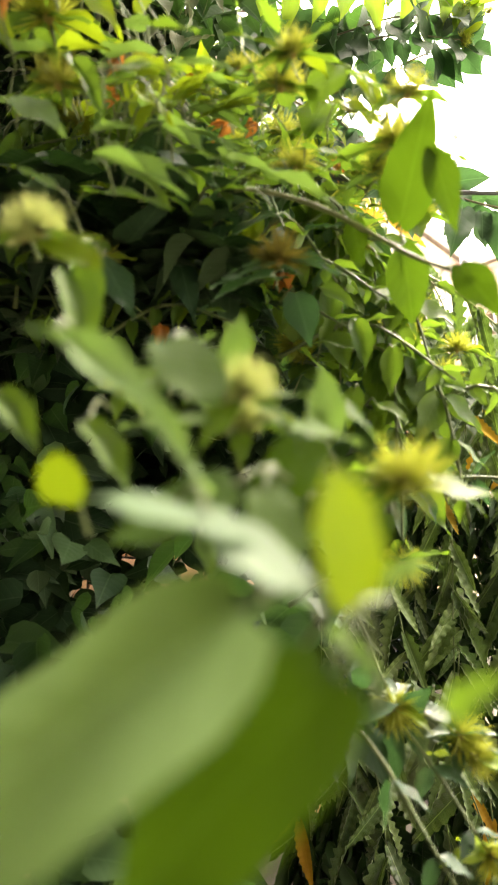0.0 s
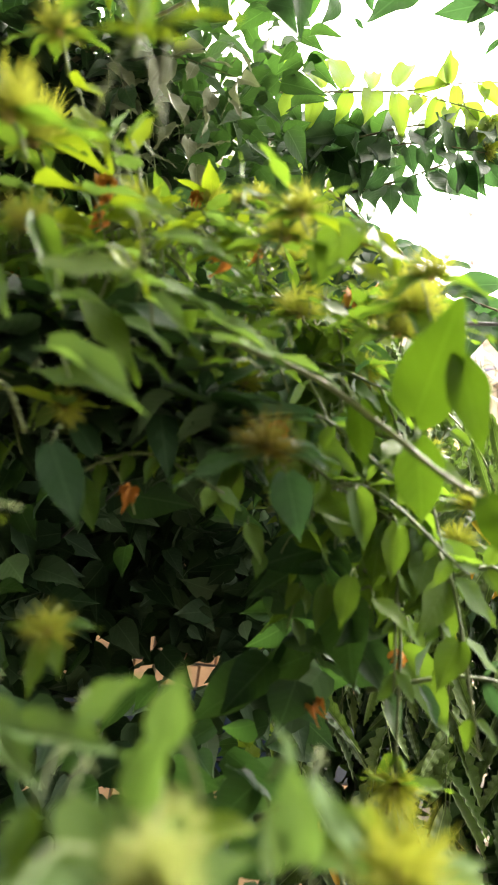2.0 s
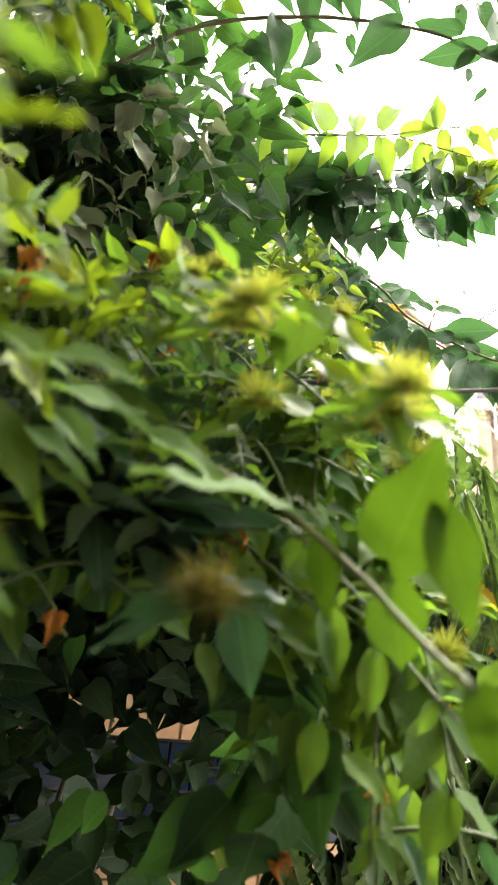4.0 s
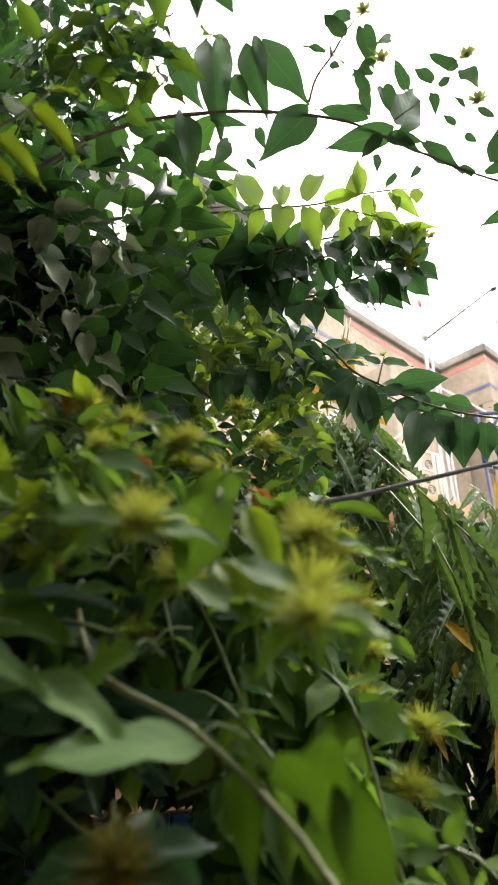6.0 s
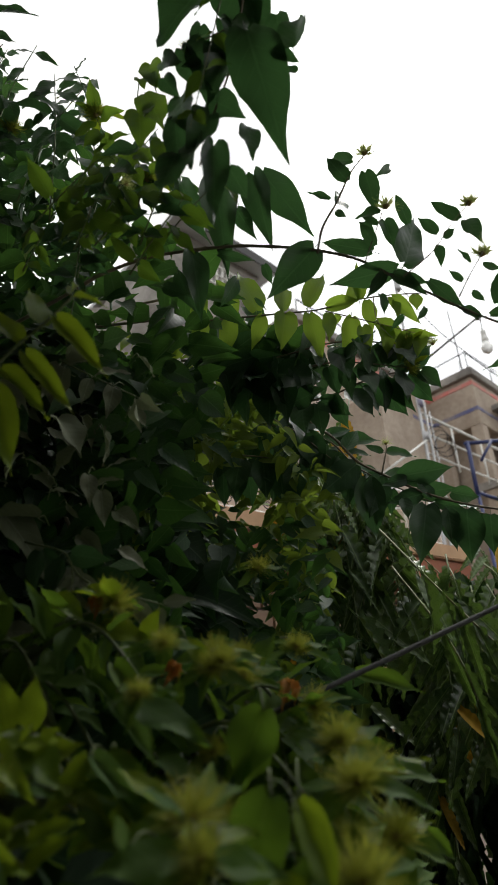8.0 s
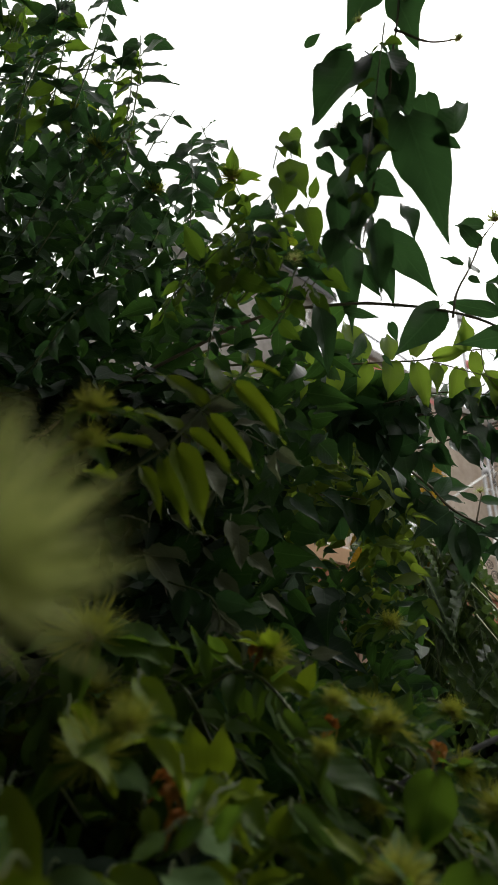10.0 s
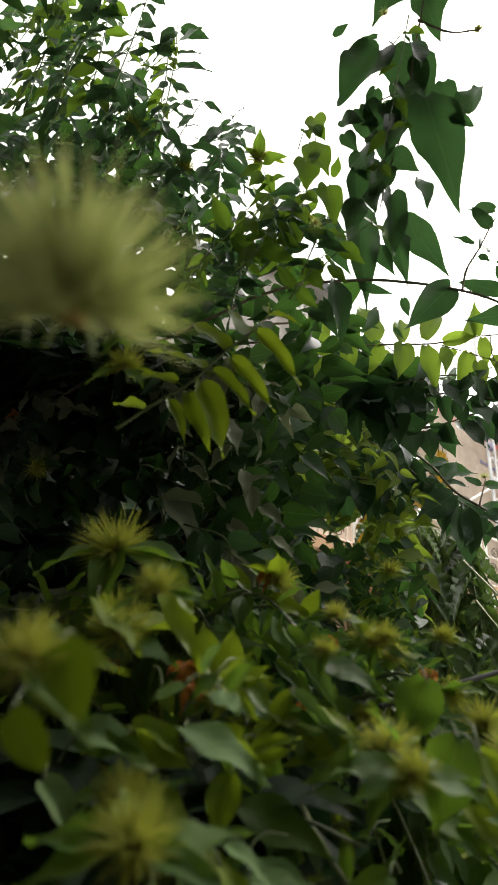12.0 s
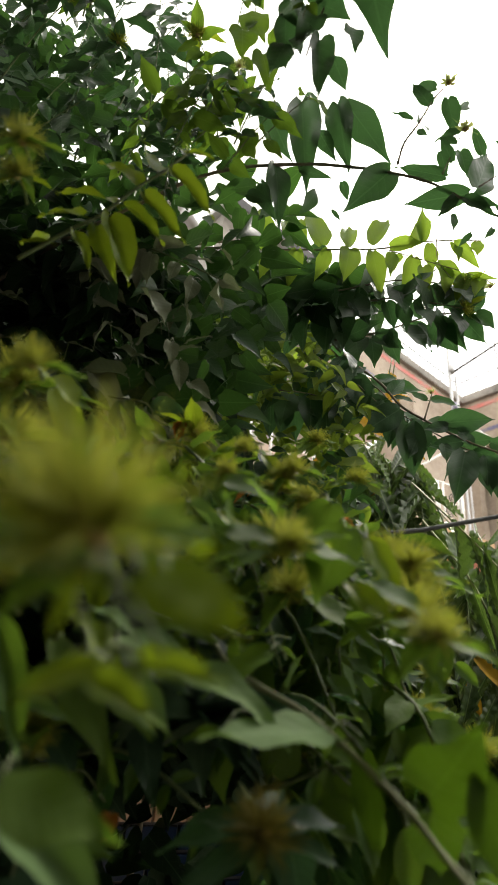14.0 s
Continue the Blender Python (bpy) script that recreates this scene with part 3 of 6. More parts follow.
rod("top_rail", BLOCK @ Vector((0, 0, 8.64)), BLOCK @ Vector((4.0, 0, 8.64)), 0.013, BLACK, building, 6)
rod("starter_bar", (3.5, 8.9, 8.2), (3.47, 8.9, 9.95), 0.012, BLACK, building, 5, "thin dark steel bar above the roof")
for x, y, h in ((0.35, 0.3, 0.5), (0.6, 0.2, 0.42), (1.3, 0.3, 0.55), (-0.4, 1.2, 0.5)):
    rod("starter_bar", BLOCK @ Vector((x, y, 8.27)), BLOCK @ Vector((x + 0.03, y, 8.28 + h)), 0.012, STEEL, building, 5)

# ---- scaffold with lamp ----
scaffold = thing("scaffold", "galvanised steel tube scaffold tied with couplers", "scaffold", at=(0.028, 0, -0.248))
rod("standard", (1.555, 5.2, -0.02), (1.555, 5.2, 7.42), 0.017, STEEL, scaffold)
rod("standard", (1.625, 5.24, -0.02), (1.625, 5.24, 5.95), 0.013, STEEL, scaffold)
rod("standard", (1.69, 5.32, -0.02), (1.69, 5.32, 5.5), 0.009, STEEL, scaffold)
for z, r, mat, lab in ((5.97, 0.034, STEEL, ""), (5.5, 0.03, BAND_BLUE, "blue tape"), (6.42, 0.026, BAND_RED, "red tape"), (5.1, 0.032, STEEL, ""), (7.1, 0.035, STEEL, "")):
    rod("coupler", (1.575, 5.2, z), (1.575, 5.2, z + 0.09), r, mat, scaffold, 8, lab)
rod("ledger", (1.60, 5.27, 5.45), (2.95, 6.5, 5.45), 0.016, RAIL_WHITE, scaffold)
rod("ledger", (1.60, 5.27, 5.22), (2.95, 6.5, 5.22), 0.011, RAIL_WHITE, scaffold)
rod("ledger", (1.60, 5.27, 4.98), (2.95, 6.5, 4.98), 0.011, RAIL_WHITE, scaffold)
for u in (0.28, 0.6, 0.95):
    rod("upright", (1.6 + 1.35 * u, 5.27 + 1.23 * u, 4.9), (1.6 + 1.35 * u, 5.27 + 1.23 * u, 5.46), 0.012, RAIL_WHITE, scaffold, 6)
rod("brace", (1.60, 5.2, 5.12), (0.98, 4.9, 4.6), 0.012, RAIL_WHITE, scaffold, 6)
for k in range(3):
    loop = [Vector((1.72 + 0.03 * k + 0.10 * math.cos(a * 0.4), 5.3, 5.18 - 0.05 * k + 0.13 * math.sin(a * 0.4))) for a in range(17)]
    link_mesh("wire_coil", tube_mesh("wire_coil", loop, 0.005, 0.005, 4), scaffold, "coil of black wire", (BLACK,))
frame_blue = thing("blue_frame", "blue painted steel frame beside the scaffold", "frame", at=(0.035, 0, -0.235))
for a, b, r in (((1.86, 5.0, 4.93), (2.75, 5.2, 5.05), 0.02), ((1.89, 5.0, 4.95), (1.877, 5.0, 4.40), 0.02), ((2.14, 5.03, 4.97), (1.98, 5.0, 4.74), 0.015), ((1.877, 5.0, 4.42), (2.05, 5.0, 4.34), 0.017), ((1.885, 5.0, 4.4), (1.885, 5.0, 0.0), 0.017)):
    rod("bar", a, b, r, FRAME_NAVY, frame_blue, 8)

lamp = thing("hanging_lamp", "white bulb hanging from a black iron arm", "lamp", at=(0.038, 0, -0.25))
rod("arm", (1.58, 5.2, 5.98), (2.391, 5.2, 6.626), 0.013, BLACK, lamp, 8, "black iron arm")
rod("arm_end", (2.37, 5.2, 6.60), (2.42, 5.2, 6.63), 0.024, BLACK, lamp, 8)
rod("cord", (2.41, 5.2, 6.62), (2.405, 5.2, 6.44), 0.006, BLACK, lamp, 5)


def turned(name, profile, at, material, parent, label="", sides=18):
    """A round body from rows of (radius, height)."""
    verts, faces = [], []
    for r, z in profile:
        for k in range(sides):
            a = 2 * math.pi * k / sides
            verts.append((at[0] + r * math.cos(a), at[1] + r * math.sin(a), at[2] + z))
    for i in range(len(profile) - 1):
        for k in range(sides):
            j = (k + 1) % sides
            faces.append((i * sides + k, i * sides + j, (i + 1) * sides + j, (i + 1) * sides + k))
    mesh = bpy.data.meshes.new(name)
    mesh.from_pydata(verts, [], faces)
    mesh.polygons.foreach_set("use_smooth", [True] * len(faces))
    return link_mesh(name, mesh, parent, label, (material,))


turned("holder", [(0.004, 0.0), (0.026, -0.008), (0.028, -0.03), (0.024, -0.034), (0.03, -0.06), (0.026, -0.064), (0.033, -0.10), (0.04, -0.125), (0.04, -0.16), (0.0, -0.161)], (2.405, 5.2, 6.44), LAMP_WHITE, lamp)
turned("bulb", [(0.034, -0.16), (0.045, -0.185), (0.06, -0.225), (0.062, -0.255), (0.05, -0.29), (0.026, -0.31), (0.002, -0.315)], (2.405, 5.2, 6.44), GLASS, lamp, "frosted glass bulb")

# ---- pale house and sheet roof behind the climber ----
FAR_HOUSE = Matrix(((S2, -S2, 0, 0.24), (S2, S2, 0, 7.0), (0, 0, 1, 0), (0, 0, 0, 1)))
house = thing("pale_house", "pale plastered house with a dark projecting roof", "house", at=(-0.03, 0, -0.325))
part("wall", box_bm(-1.9, 0.25, 0, -0.2, 3.4, 9.30, 0.01, FAR_HOUSE), CONCRETE_GREY, house)
part("roof", box_bm(-2.0, 0.0, 9.30, 0.0, 3.5, 9.43, 0.01, FAR_HOUSE), ROOF_GREY, house)
part("fascia", box_bm(-2.0, -0.02, 9.26, 0.02, -0.003, 9.45, 0.004, FAR_HOUSE), BLACK, house)
for k in range(9):
    part("grille_bar", box_bm(-1.35 + 0.11 * k, 0.20, 8.55, -1.31 + 0.11 * k, 0.247, 8.95, 0.004, FAR_HOUSE), RAIL_WHITE, house)
for z in (8.55, 8.74, 8.93):
    part("grille_bar", box_bm(-1.38, 0.18, z, -0.40, 0.198, z + 0.03, 0.004, FAR_HOUSE), RAIL_WHITE, house)
shed = thing("sheet_roof", "grey corrugated sheet roof on a far wall", "roof", at=(-0.07, 0, -0.17))
for k in range(16):
    a, b = Vector((-3.0 + 0.11 * k, 4.4, 9.10 - 0.11 * k)), Vector((-2.75 + 0.11 * k, 5.4, 9.30 - 0.11 * k))
    link_mesh("corrugation", tube_mesh("corrugation", [a, b], 0.062, 0.062, 8), shed, "", (ROOF_GREY,))
part("wall", box_bm(-3.4, 5.42, 0, -1.1, 5.7, 7.3), CONCRETE_GREY, shed)

# ---- cables ----
cable = thing("cable", "thick grey twisted cable strung through the climber", "cable")
sag = [Vector((-0.30, 0.95, 2.15)), Vector((-0.10, 0.72, 2.23))] + [Vector((0.04 + 0.16 * i, 0.52 + 0.092 * i, 2.30 + 0.068 * i - 0.012 * math.sin(math.pi * i / 20))) for i in range(20)]
link_mesh("sheath", tube_mesh("sheath", smooth_line(sag, 3), 0.0025, 0.0025, 8), cable, "", (CABLE,))
twine = []
for i in range(60):
    q = Vector((0.02, 0.508, 2.290)).lerp(Vector((0.10, 0.554, 2.324)), i / 59)
    twine.append(q + Vector((0, math.cos(i * 0.9), math.sin(i * 0.9))) * 0.0046)
link_mesh("twine", tube_mesh("twine", twine, 0.0008, 0.0008, 4), cable, "pale twine wound round the cable", (RAIL_WHITE,))
wire = thing("overhead_wire", "thin black overhead wire", "wire", at=(0.03, 0, -0.248))
link_mesh("strand", tube_mesh("strand", smooth_line([(1.56, 5.2, 7.25), (2.2, 5.6, 6.6), (4.0, 7.0, 6.3)], 8), 0.006, 0.006, 5), wire, "", (BLACK,))

# sprays, in metres: x and z of stems; base, tip and relative width of leaves; buds
ARCH_Y, SHOOT_Y, SUNLIT_Y, LOW_Y, HANGING_Y, YOUNG_Y = 0.565, 0.50, 0.775, 1.03, 0.366, 0.378
ARCH_STEMS = [
    [(-0.106, 2.829), (-0.035, 2.859), (0.06, 2.87), (0.111, 2.867), (0.167, 2.857), (0.224, 2.836), (0.269, 2.8), (0.31, 2.767), (0.344, 2.74), (0.384, 2.714), (0.425, 2.704)],
]
ARCH_LEAVES = [
    (0.049, 3.007, 0.063, 2.832, 0.36),
    (0.103, 3.005, 0.117, 2.885, 0.42),
    (0.115, 3.009, 0.177, 2.890, 0.42),
    (0.077, 2.940, 0.100, 2.886, 0.50),
    (0.018, 2.868, 0.034, 2.761, 0.40),
    (0.053, 2.858, 0.099, 2.846, 0.36),
    (0.175, 2.857, 0.115, 2.782, 0.62),
    (0.247, 2.846, 0.182, 2.877, 0.42),
    (0.274, 2.813, 0.190, 2.803, 0.46),
    (0.260, 2.810, 0.231, 2.771, 0.40),
    (0.285, 2.821, 0.318, 2.920, 0.55),
    (0.076, 2.814, 0.058, 2.771, 0.55),
    (0.111, 2.835, 0.120, 2.811, 0.60),
    (0.244, 2.898, 0.253, 2.861, 0.50),
    (0.270, 2.897, 0.277, 2.847, 0.60),
    (0.277, 2.800, 0.304, 2.774, 0.50),
    (0.297, 2.749, 0.285, 2.728, 0.50),
]
ARCH_MORE = [
    (0.248, 2.774, 0.250, 2.740, 0.50),
    (0.271, 2.740, 0.255, 2.725, 0.50),
    (0.299, 2.889, 0.284, 2.927, 0.50),
    (0.290, 2.998, 0.270, 2.966, 0.40),
    (-0.001, 3.000, 0.032, 2.887, 0.45),
    (0.002, 2.829, 0.020, 2.774, 0.50),
    (-0.016, 2.808, 0.017, 2.781, 0.50),
    (0.098, 2.781, 0.111, 2.768, 0.40),
    (0.381, 2.746, 0.417, 2.813, 0.50),
    (0.368, 2.731, 0.409, 2.739, 0.40),
    (0.410, 2.691, 0.354, 2.663, 0.42),
    (0.309, 2.790, 0.347, 2.738, 0.40),
    (0.268, 2.806, 0.297, 2.760, 0.40),
    (0.402, 2.727, 0.445, 2.744, 0.50),
    (0.432, 2.697, 0.482, 2.715, 0.50),
    (0.354, 2.728, 0.336, 2.758, 0.50),
]
SHOOT_STEMS = [
    [(0.172, 2.784), (0.181, 2.822), (0.201, 2.862), (0.222, 2.91), (0.24, 2.937)],
    [(0.222, 2.763), (0.236, 2.8), (0.253, 2.843)],
    [(0.258, 2.733), (0.293, 2.764), (0.317, 2.798), (0.345, 2.833)],
    [(0.308, 2.699), (0.325, 2.728), (0.345, 2.759)],
]
SHOOT_LEAVES = [
    (0.227, 2.933, 0.193, 2.965, 0.45),
    (0.216, 2.898, 0.194, 2.937, 0.6),
    (0.201, 2.859, 0.217, 2.894, 0.75),
    (0.193, 2.866, 0.167, 2.877, 0.45),
    (0.239, 2.909, 0.251, 2.857, 0.5),
    (0.198, 2.847, 0.209, 2.829, 0.5),
    (0.248, 2.838, 0.22, 2.859, 0.42),
    (0.243, 2.82, 0.226, 2.834, 0.5),
    (0.236, 2.788, 0.218, 2.81, 0.5),
    (0.333, 2.818, 0.304, 2.852, 0.45),
    (0.306, 2.799, 0.285, 2.823, 0.5),
    (0.303, 2.78, 0.306, 2.756, 0.6),
    (0.34, 2.815, 0.345, 2.771, 0.5),
    (0.311, 2.79, 0.325, 2.801, 0.65),
    (0.319, 2.727, 0.305, 2.739, 0.5),
    (0.344, 2.749, 0.369, 2.749, 0.35),
    (0.331, 2.751, 0.321, 2.771, 0.35),
    (0.326, 2.712, 0.336, 2.695, 0.5),
]
SHOOT_BUDS = [
    (0.243, 2.944),
    (0.256, 2.848),
    (0.348, 2.84),
    (0.346, 2.762),
]
SUNLIT_STEMS = [
    [(-0.053, 2.92), (0.04, 2.926), (0.132, 2.931), (0.193, 2.934), (0.25, 2.948), (0.311, 2.954), (0.366, 2.952)],
    [(0.205, 2.929), (0.275, 2.899), (0.331, 2.874), (0.368, 2.852)],
    [(0.286, 2.948), (0.286, 2.897), (0.305, 2.858)],
]
SUNLIT_LEAVES = [
    (0.052, 2.933, 0.02, 3.033, 0.5),
    (0.09, 2.941, 0.065, 3.039, 0.6),
    (0.136, 2.935, 0.138, 3.008, 0.52),
    (0.177, 2.941, 0.209, 3.026, 0.5),
    (0.247, 2.949, 0.275, 3.005, 0.65),
    (0.265, 2.951, 0.265, 3.013, 0.5),
    (0.138, 2.93, 0.131, 2.861, 0.75),
    (0.178, 2.928, 0.193, 2.848, 0.55),
    (0.212, 2.927, 0.205, 2.862, 0.45),
    (0.209, 2.938, 0.26, 2.943, 0.65),
    (0.277, 2.947, 0.281, 2.899, 0.65),
    (0.317, 2.949, 0.35, 2.896, 0.5),
    (0.357, 2.951, 0.354, 2.92, 0.9),
    (0.322, 2.941, 0.32, 2.9, 0.45),
    (0.247, 2.913, 0.234, 2.849, 0.6),
    (0.229, 2.919, 0.203, 2.906, 0.6),
    (0.287, 2.903, 0.328, 2.856, 0.6),
]
SUNLIT_MORE = [
    (0.297, 2.889, 0.297, 2.837, 0.7),
    (0.101, 2.93, 0.082, 2.88, 0.6),
    (0.046, 2.925, 0.034, 2.862, 0.6),
    (0.331, 2.874, 0.371, 2.853, 0.4),
    (0.33, 2.872, 0.312, 2.821, 0.6),
    (0.352, 2.861, 0.337, 2.819, 0.6),
    (0.262, 2.892, 0.268, 2.84, 0.6),
    (0.003, 2.924, -0.014, 2.866, 0.6),
    (-0.004, 2.925, -0.025, 3.019, 0.55),
]
SUNLIT_BUDS = [
    (0.368, 2.848),
]
LOW_STEMS = [
    [(0.025, 3.005), (0.101, 2.943), (0.164, 2.875), (0.225, 2.82), (0.263, 2.769), (0.314, 2.734), (0.388, 2.691), (0.463, 2.664), (0.558, 2.643), (0.608, 2.626)],
    [(0.307, 2.736), (0.318, 2.773), (0.325, 2.796)],
    [(0.091, 2.882), (0.155, 2.834), (0.214, 2.773)],
    [(-0.019, 2.795), (0.06, 2.789), (0.133, 2.771)],
]
LOW_LEAVES = [
    (0.262, 2.761, 0.195, 2.709, 0.55),
    (0.276, 2.729, 0.285, 2.632, 0.5),
    (0.379, 2.668, 0.354, 2.576, 0.5),
    (0.341, 2.684, 0.342, 2.65, 0.6),
    (0.416, 2.66, 0.419, 2.612, 0.65),
    (0.45, 2.658, 0.443, 2.577, 0.6),
    (0.489, 2.644, 0.483, 2.585, 0.6),
    (0.533, 2.631, 0.53, 2.59, 0.65),
    (0.307, 2.733, 0.279, 2.666, 0.62),
    (0.34, 2.731, 0.426, 2.737, 0.5),
    (0.353, 2.724, 0.311, 2.712, 0.5),
    (0.428, 2.692, 0.476, 2.683, 0.6),
    (0.51, 2.674, 0.559, 2.664, 0.5),
    (0.189, 2.861, 0.137, 2.84, 0.6),
    (0.196, 2.813, 0.138, 2.785, 0.55),
    (0.229, 2.78, 0.182, 2.76, 0.6),
    (0.323, 2.784, 0.365, 2.767, 0.42),
]
LOW_MORE = [
    (0.316, 2.785, 0.285, 2.797, 0.42),
    (0.244, 2.794, 0.269, 2.833, 0.6),
    (0.219, 2.829, 0.256, 2.842, 0.5),
    (0.157, 2.876, 0.124, 2.796, 0.6),
    (0.115, 2.923, 0.062, 2.884, 0.6),
    (0.078, 2.954, 0.091, 2.865, 0.6),
    (0.056, 2.974, 0.01, 2.942, 0.6),
    (0.038, 2.786, 0.024, 2.717, 0.6),
    (0.081, 2.783, 0.086, 2.713, 0.6),
    (0.113, 2.774, 0.116, 2.7, 0.6),
    (0.147, 2.762, 0.14, 2.694, 0.6),
    (0.01, 2.792, -0.004, 2.75, 0.6),
    (0.169, 2.833, 0.192, 2.759, 0.6),
    (0.375, 2.692, 0.32, 2.681, 0.5),
    (0.394, 2.687, 0.373, 2.722, 0.5),
    (0.561, 2.639, 0.556, 2.568, 0.6),
    (0.579, 2.635, 0.616, 2.653, 0.5),
]
LOW_BUDS = [
    (0.324, 2.802),
]
HANGING_STEMS = [
    [(0.231, 4.491), (0.165, 3.659), (0.13, 3.235), (0.109, 3.07), (0.094, 2.924), (0.072, 2.824), (0.062, 2.76)],
    [(0.109, 3.07), (0.144, 3.037), (0.177, 3.038)],
    [(0.087, 2.983), (0.06, 2.963), (0.044, 2.944)],
]
HANGING_DENSE = [
    (0.065, 2.956, 0.071, 2.864, 0.55),
    (0.041, 2.861, 0.049, 2.795, 0.50),
    (0.061, 2.916, 0.044, 2.900, 0.55),
    (0.071, 2.856, 0.102, 2.817, 0.62),
    (0.038, 2.824, 0.042, 2.758, 0.42),
    (0.059, 2.796, 0.055, 2.738, 0.42),
    (0.020, 2.922, 0.040, 2.894, 0.60),
    (0.023, 2.895, 0.038, 2.864, 0.60),
    (0.081, 2.997, 0.096, 2.953, 0.40),
    (0.098, 2.904, 0.089, 2.884, 0.60),
    (0.063, 3.113, 0.025, 3.109, 0.40),
    (0.005, 3.121, 0.026, 3.133, 0.50),
    (0.111, 3.119, 0.120, 3.095, 0.50),
    (0.074, 2.787, 0.077, 2.684, 0.28),
]
HANGING_LOOSE = [
    (0.105, 2.812, 0.111, 2.759, 0.42),
    (0.041, 2.779, 0.028, 2.721, 0.50),
    (0.059, 2.987, 0.052, 2.942, 0.50),
    (0.070, 2.952, 0.087, 2.895, 0.45),
    (0.040, 2.944, 0.059, 2.893, 0.50),
    (0.050, 2.888, 0.072, 2.857, 0.50),
    (0.063, 2.842, 0.050, 2.823, 0.50),
    (0.088, 2.755, 0.103, 2.736, 0.70),
    (0.141, 3.000, 0.145, 2.925, 0.42),
    (0.156, 2.892, 0.132, 2.918, 0.38),
    (0.066, 3.080, 0.016, 2.954, 0.50),
    (0.086, 3.092, 0.129, 2.977, 0.60),
    (0.052, 3.107, 0.011, 3.053, 0.40),
]
HANGING_FRONT = [
    (0.109, 2.902, 0.136, 2.749, 0.38),
    (0.133, 2.86, 0.157, 2.837, 0.45),
    (0.151, 2.863, 0.159, 2.933, 0.48),
]
HANGING_UPPER = [
    (0.103, 3.272, 0.061, 3.18, 0.55),
    (0.125, 3.232, 0.146, 3.132, 0.45),
    (0.129, 3.4, 0.084, 3.232, 0.5),
    (0.143, 3.416, 0.172, 3.238, 0.45),
    (0.164, 3.622, 0.108, 3.385, 0.5),
    (0.171, 3.673, 0.205, 3.44, 0.45),
    (0.19, 3.949, 0.13, 3.689, 0.5),
    (0.109, 3.054, 0.123, 3.0, 0.5),
    (0.094, 2.992, 0.1, 2.921, 0.45),
    (0.086, 2.923, 0.07, 2.841, 0.4),
    (0.07, 2.832, 0.052, 2.761, 0.4),
    (0.105, 3.096, 0.117, 3.013, 0.45),
]
HANGING_BUDS = [
    (0.044, 2.946),
    (0.139, 3.212),
    (0.074, 3.178),
    (-0.002, 2.741),
]
YOUNG_STEMS = [
    [(-0.160, 2.494), (-0.127, 2.525), (-0.102, 2.546), (-0.078, 2.579), (-0.060, 2.599), (-0.040, 2.626)],
]
YOUNG_LEAVES = [
    (-0.050, 2.604, -0.000, 2.546, 0.30),
    (-0.069, 2.571, -0.020, 2.513, 0.27),
    (-0.085, 2.558, -0.035, 2.509, 0.30),
    (-0.094, 2.544, -0.059, 2.467, 0.42),
    (-0.103, 2.534, -0.072, 2.470, 0.36),
    (-0.074, 2.585, -0.129, 2.635, 0.32),
    (-0.094, 2.562, -0.159, 2.603, 0.36),
    (-0.117, 2.546, -0.176, 2.567, 0.30),
    (-0.060, 2.601, -0.087, 2.657, 0.42),
    (-0.040, 2.626, -0.006, 2.609, 0.26),
    (-0.121, 2.526, -0.091, 2.484, 0.34),
    (-0.139, 2.514, -0.185, 2.537, 0.30),
    (-0.041, 2.628, -0.048, 2.661, 0.25),
]
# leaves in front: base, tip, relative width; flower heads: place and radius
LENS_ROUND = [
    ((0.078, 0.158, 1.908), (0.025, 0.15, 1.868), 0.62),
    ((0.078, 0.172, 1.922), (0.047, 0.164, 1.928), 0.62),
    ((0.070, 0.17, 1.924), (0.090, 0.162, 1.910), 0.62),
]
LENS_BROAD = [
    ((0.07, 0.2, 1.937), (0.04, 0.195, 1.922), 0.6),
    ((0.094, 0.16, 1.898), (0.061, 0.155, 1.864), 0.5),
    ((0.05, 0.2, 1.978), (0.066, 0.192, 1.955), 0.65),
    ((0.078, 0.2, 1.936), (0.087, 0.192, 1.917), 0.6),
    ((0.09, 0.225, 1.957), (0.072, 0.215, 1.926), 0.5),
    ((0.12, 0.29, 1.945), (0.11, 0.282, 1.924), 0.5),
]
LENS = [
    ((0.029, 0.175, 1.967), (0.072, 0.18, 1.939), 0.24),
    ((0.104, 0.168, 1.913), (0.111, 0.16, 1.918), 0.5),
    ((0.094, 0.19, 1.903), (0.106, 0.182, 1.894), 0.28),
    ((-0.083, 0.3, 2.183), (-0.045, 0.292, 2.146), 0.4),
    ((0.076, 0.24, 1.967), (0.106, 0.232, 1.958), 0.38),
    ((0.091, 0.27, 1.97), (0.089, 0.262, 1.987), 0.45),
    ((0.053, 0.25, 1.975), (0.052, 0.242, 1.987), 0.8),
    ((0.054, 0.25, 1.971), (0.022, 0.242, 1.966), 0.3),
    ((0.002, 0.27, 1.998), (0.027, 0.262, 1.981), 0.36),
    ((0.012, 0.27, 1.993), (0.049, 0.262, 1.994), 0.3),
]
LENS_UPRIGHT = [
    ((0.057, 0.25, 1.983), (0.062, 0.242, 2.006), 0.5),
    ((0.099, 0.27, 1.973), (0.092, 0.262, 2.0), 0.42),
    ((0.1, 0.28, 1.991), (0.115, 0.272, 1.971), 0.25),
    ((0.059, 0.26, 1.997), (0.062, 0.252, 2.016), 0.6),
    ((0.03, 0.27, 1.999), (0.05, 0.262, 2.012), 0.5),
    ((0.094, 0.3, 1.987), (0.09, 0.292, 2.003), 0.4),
]
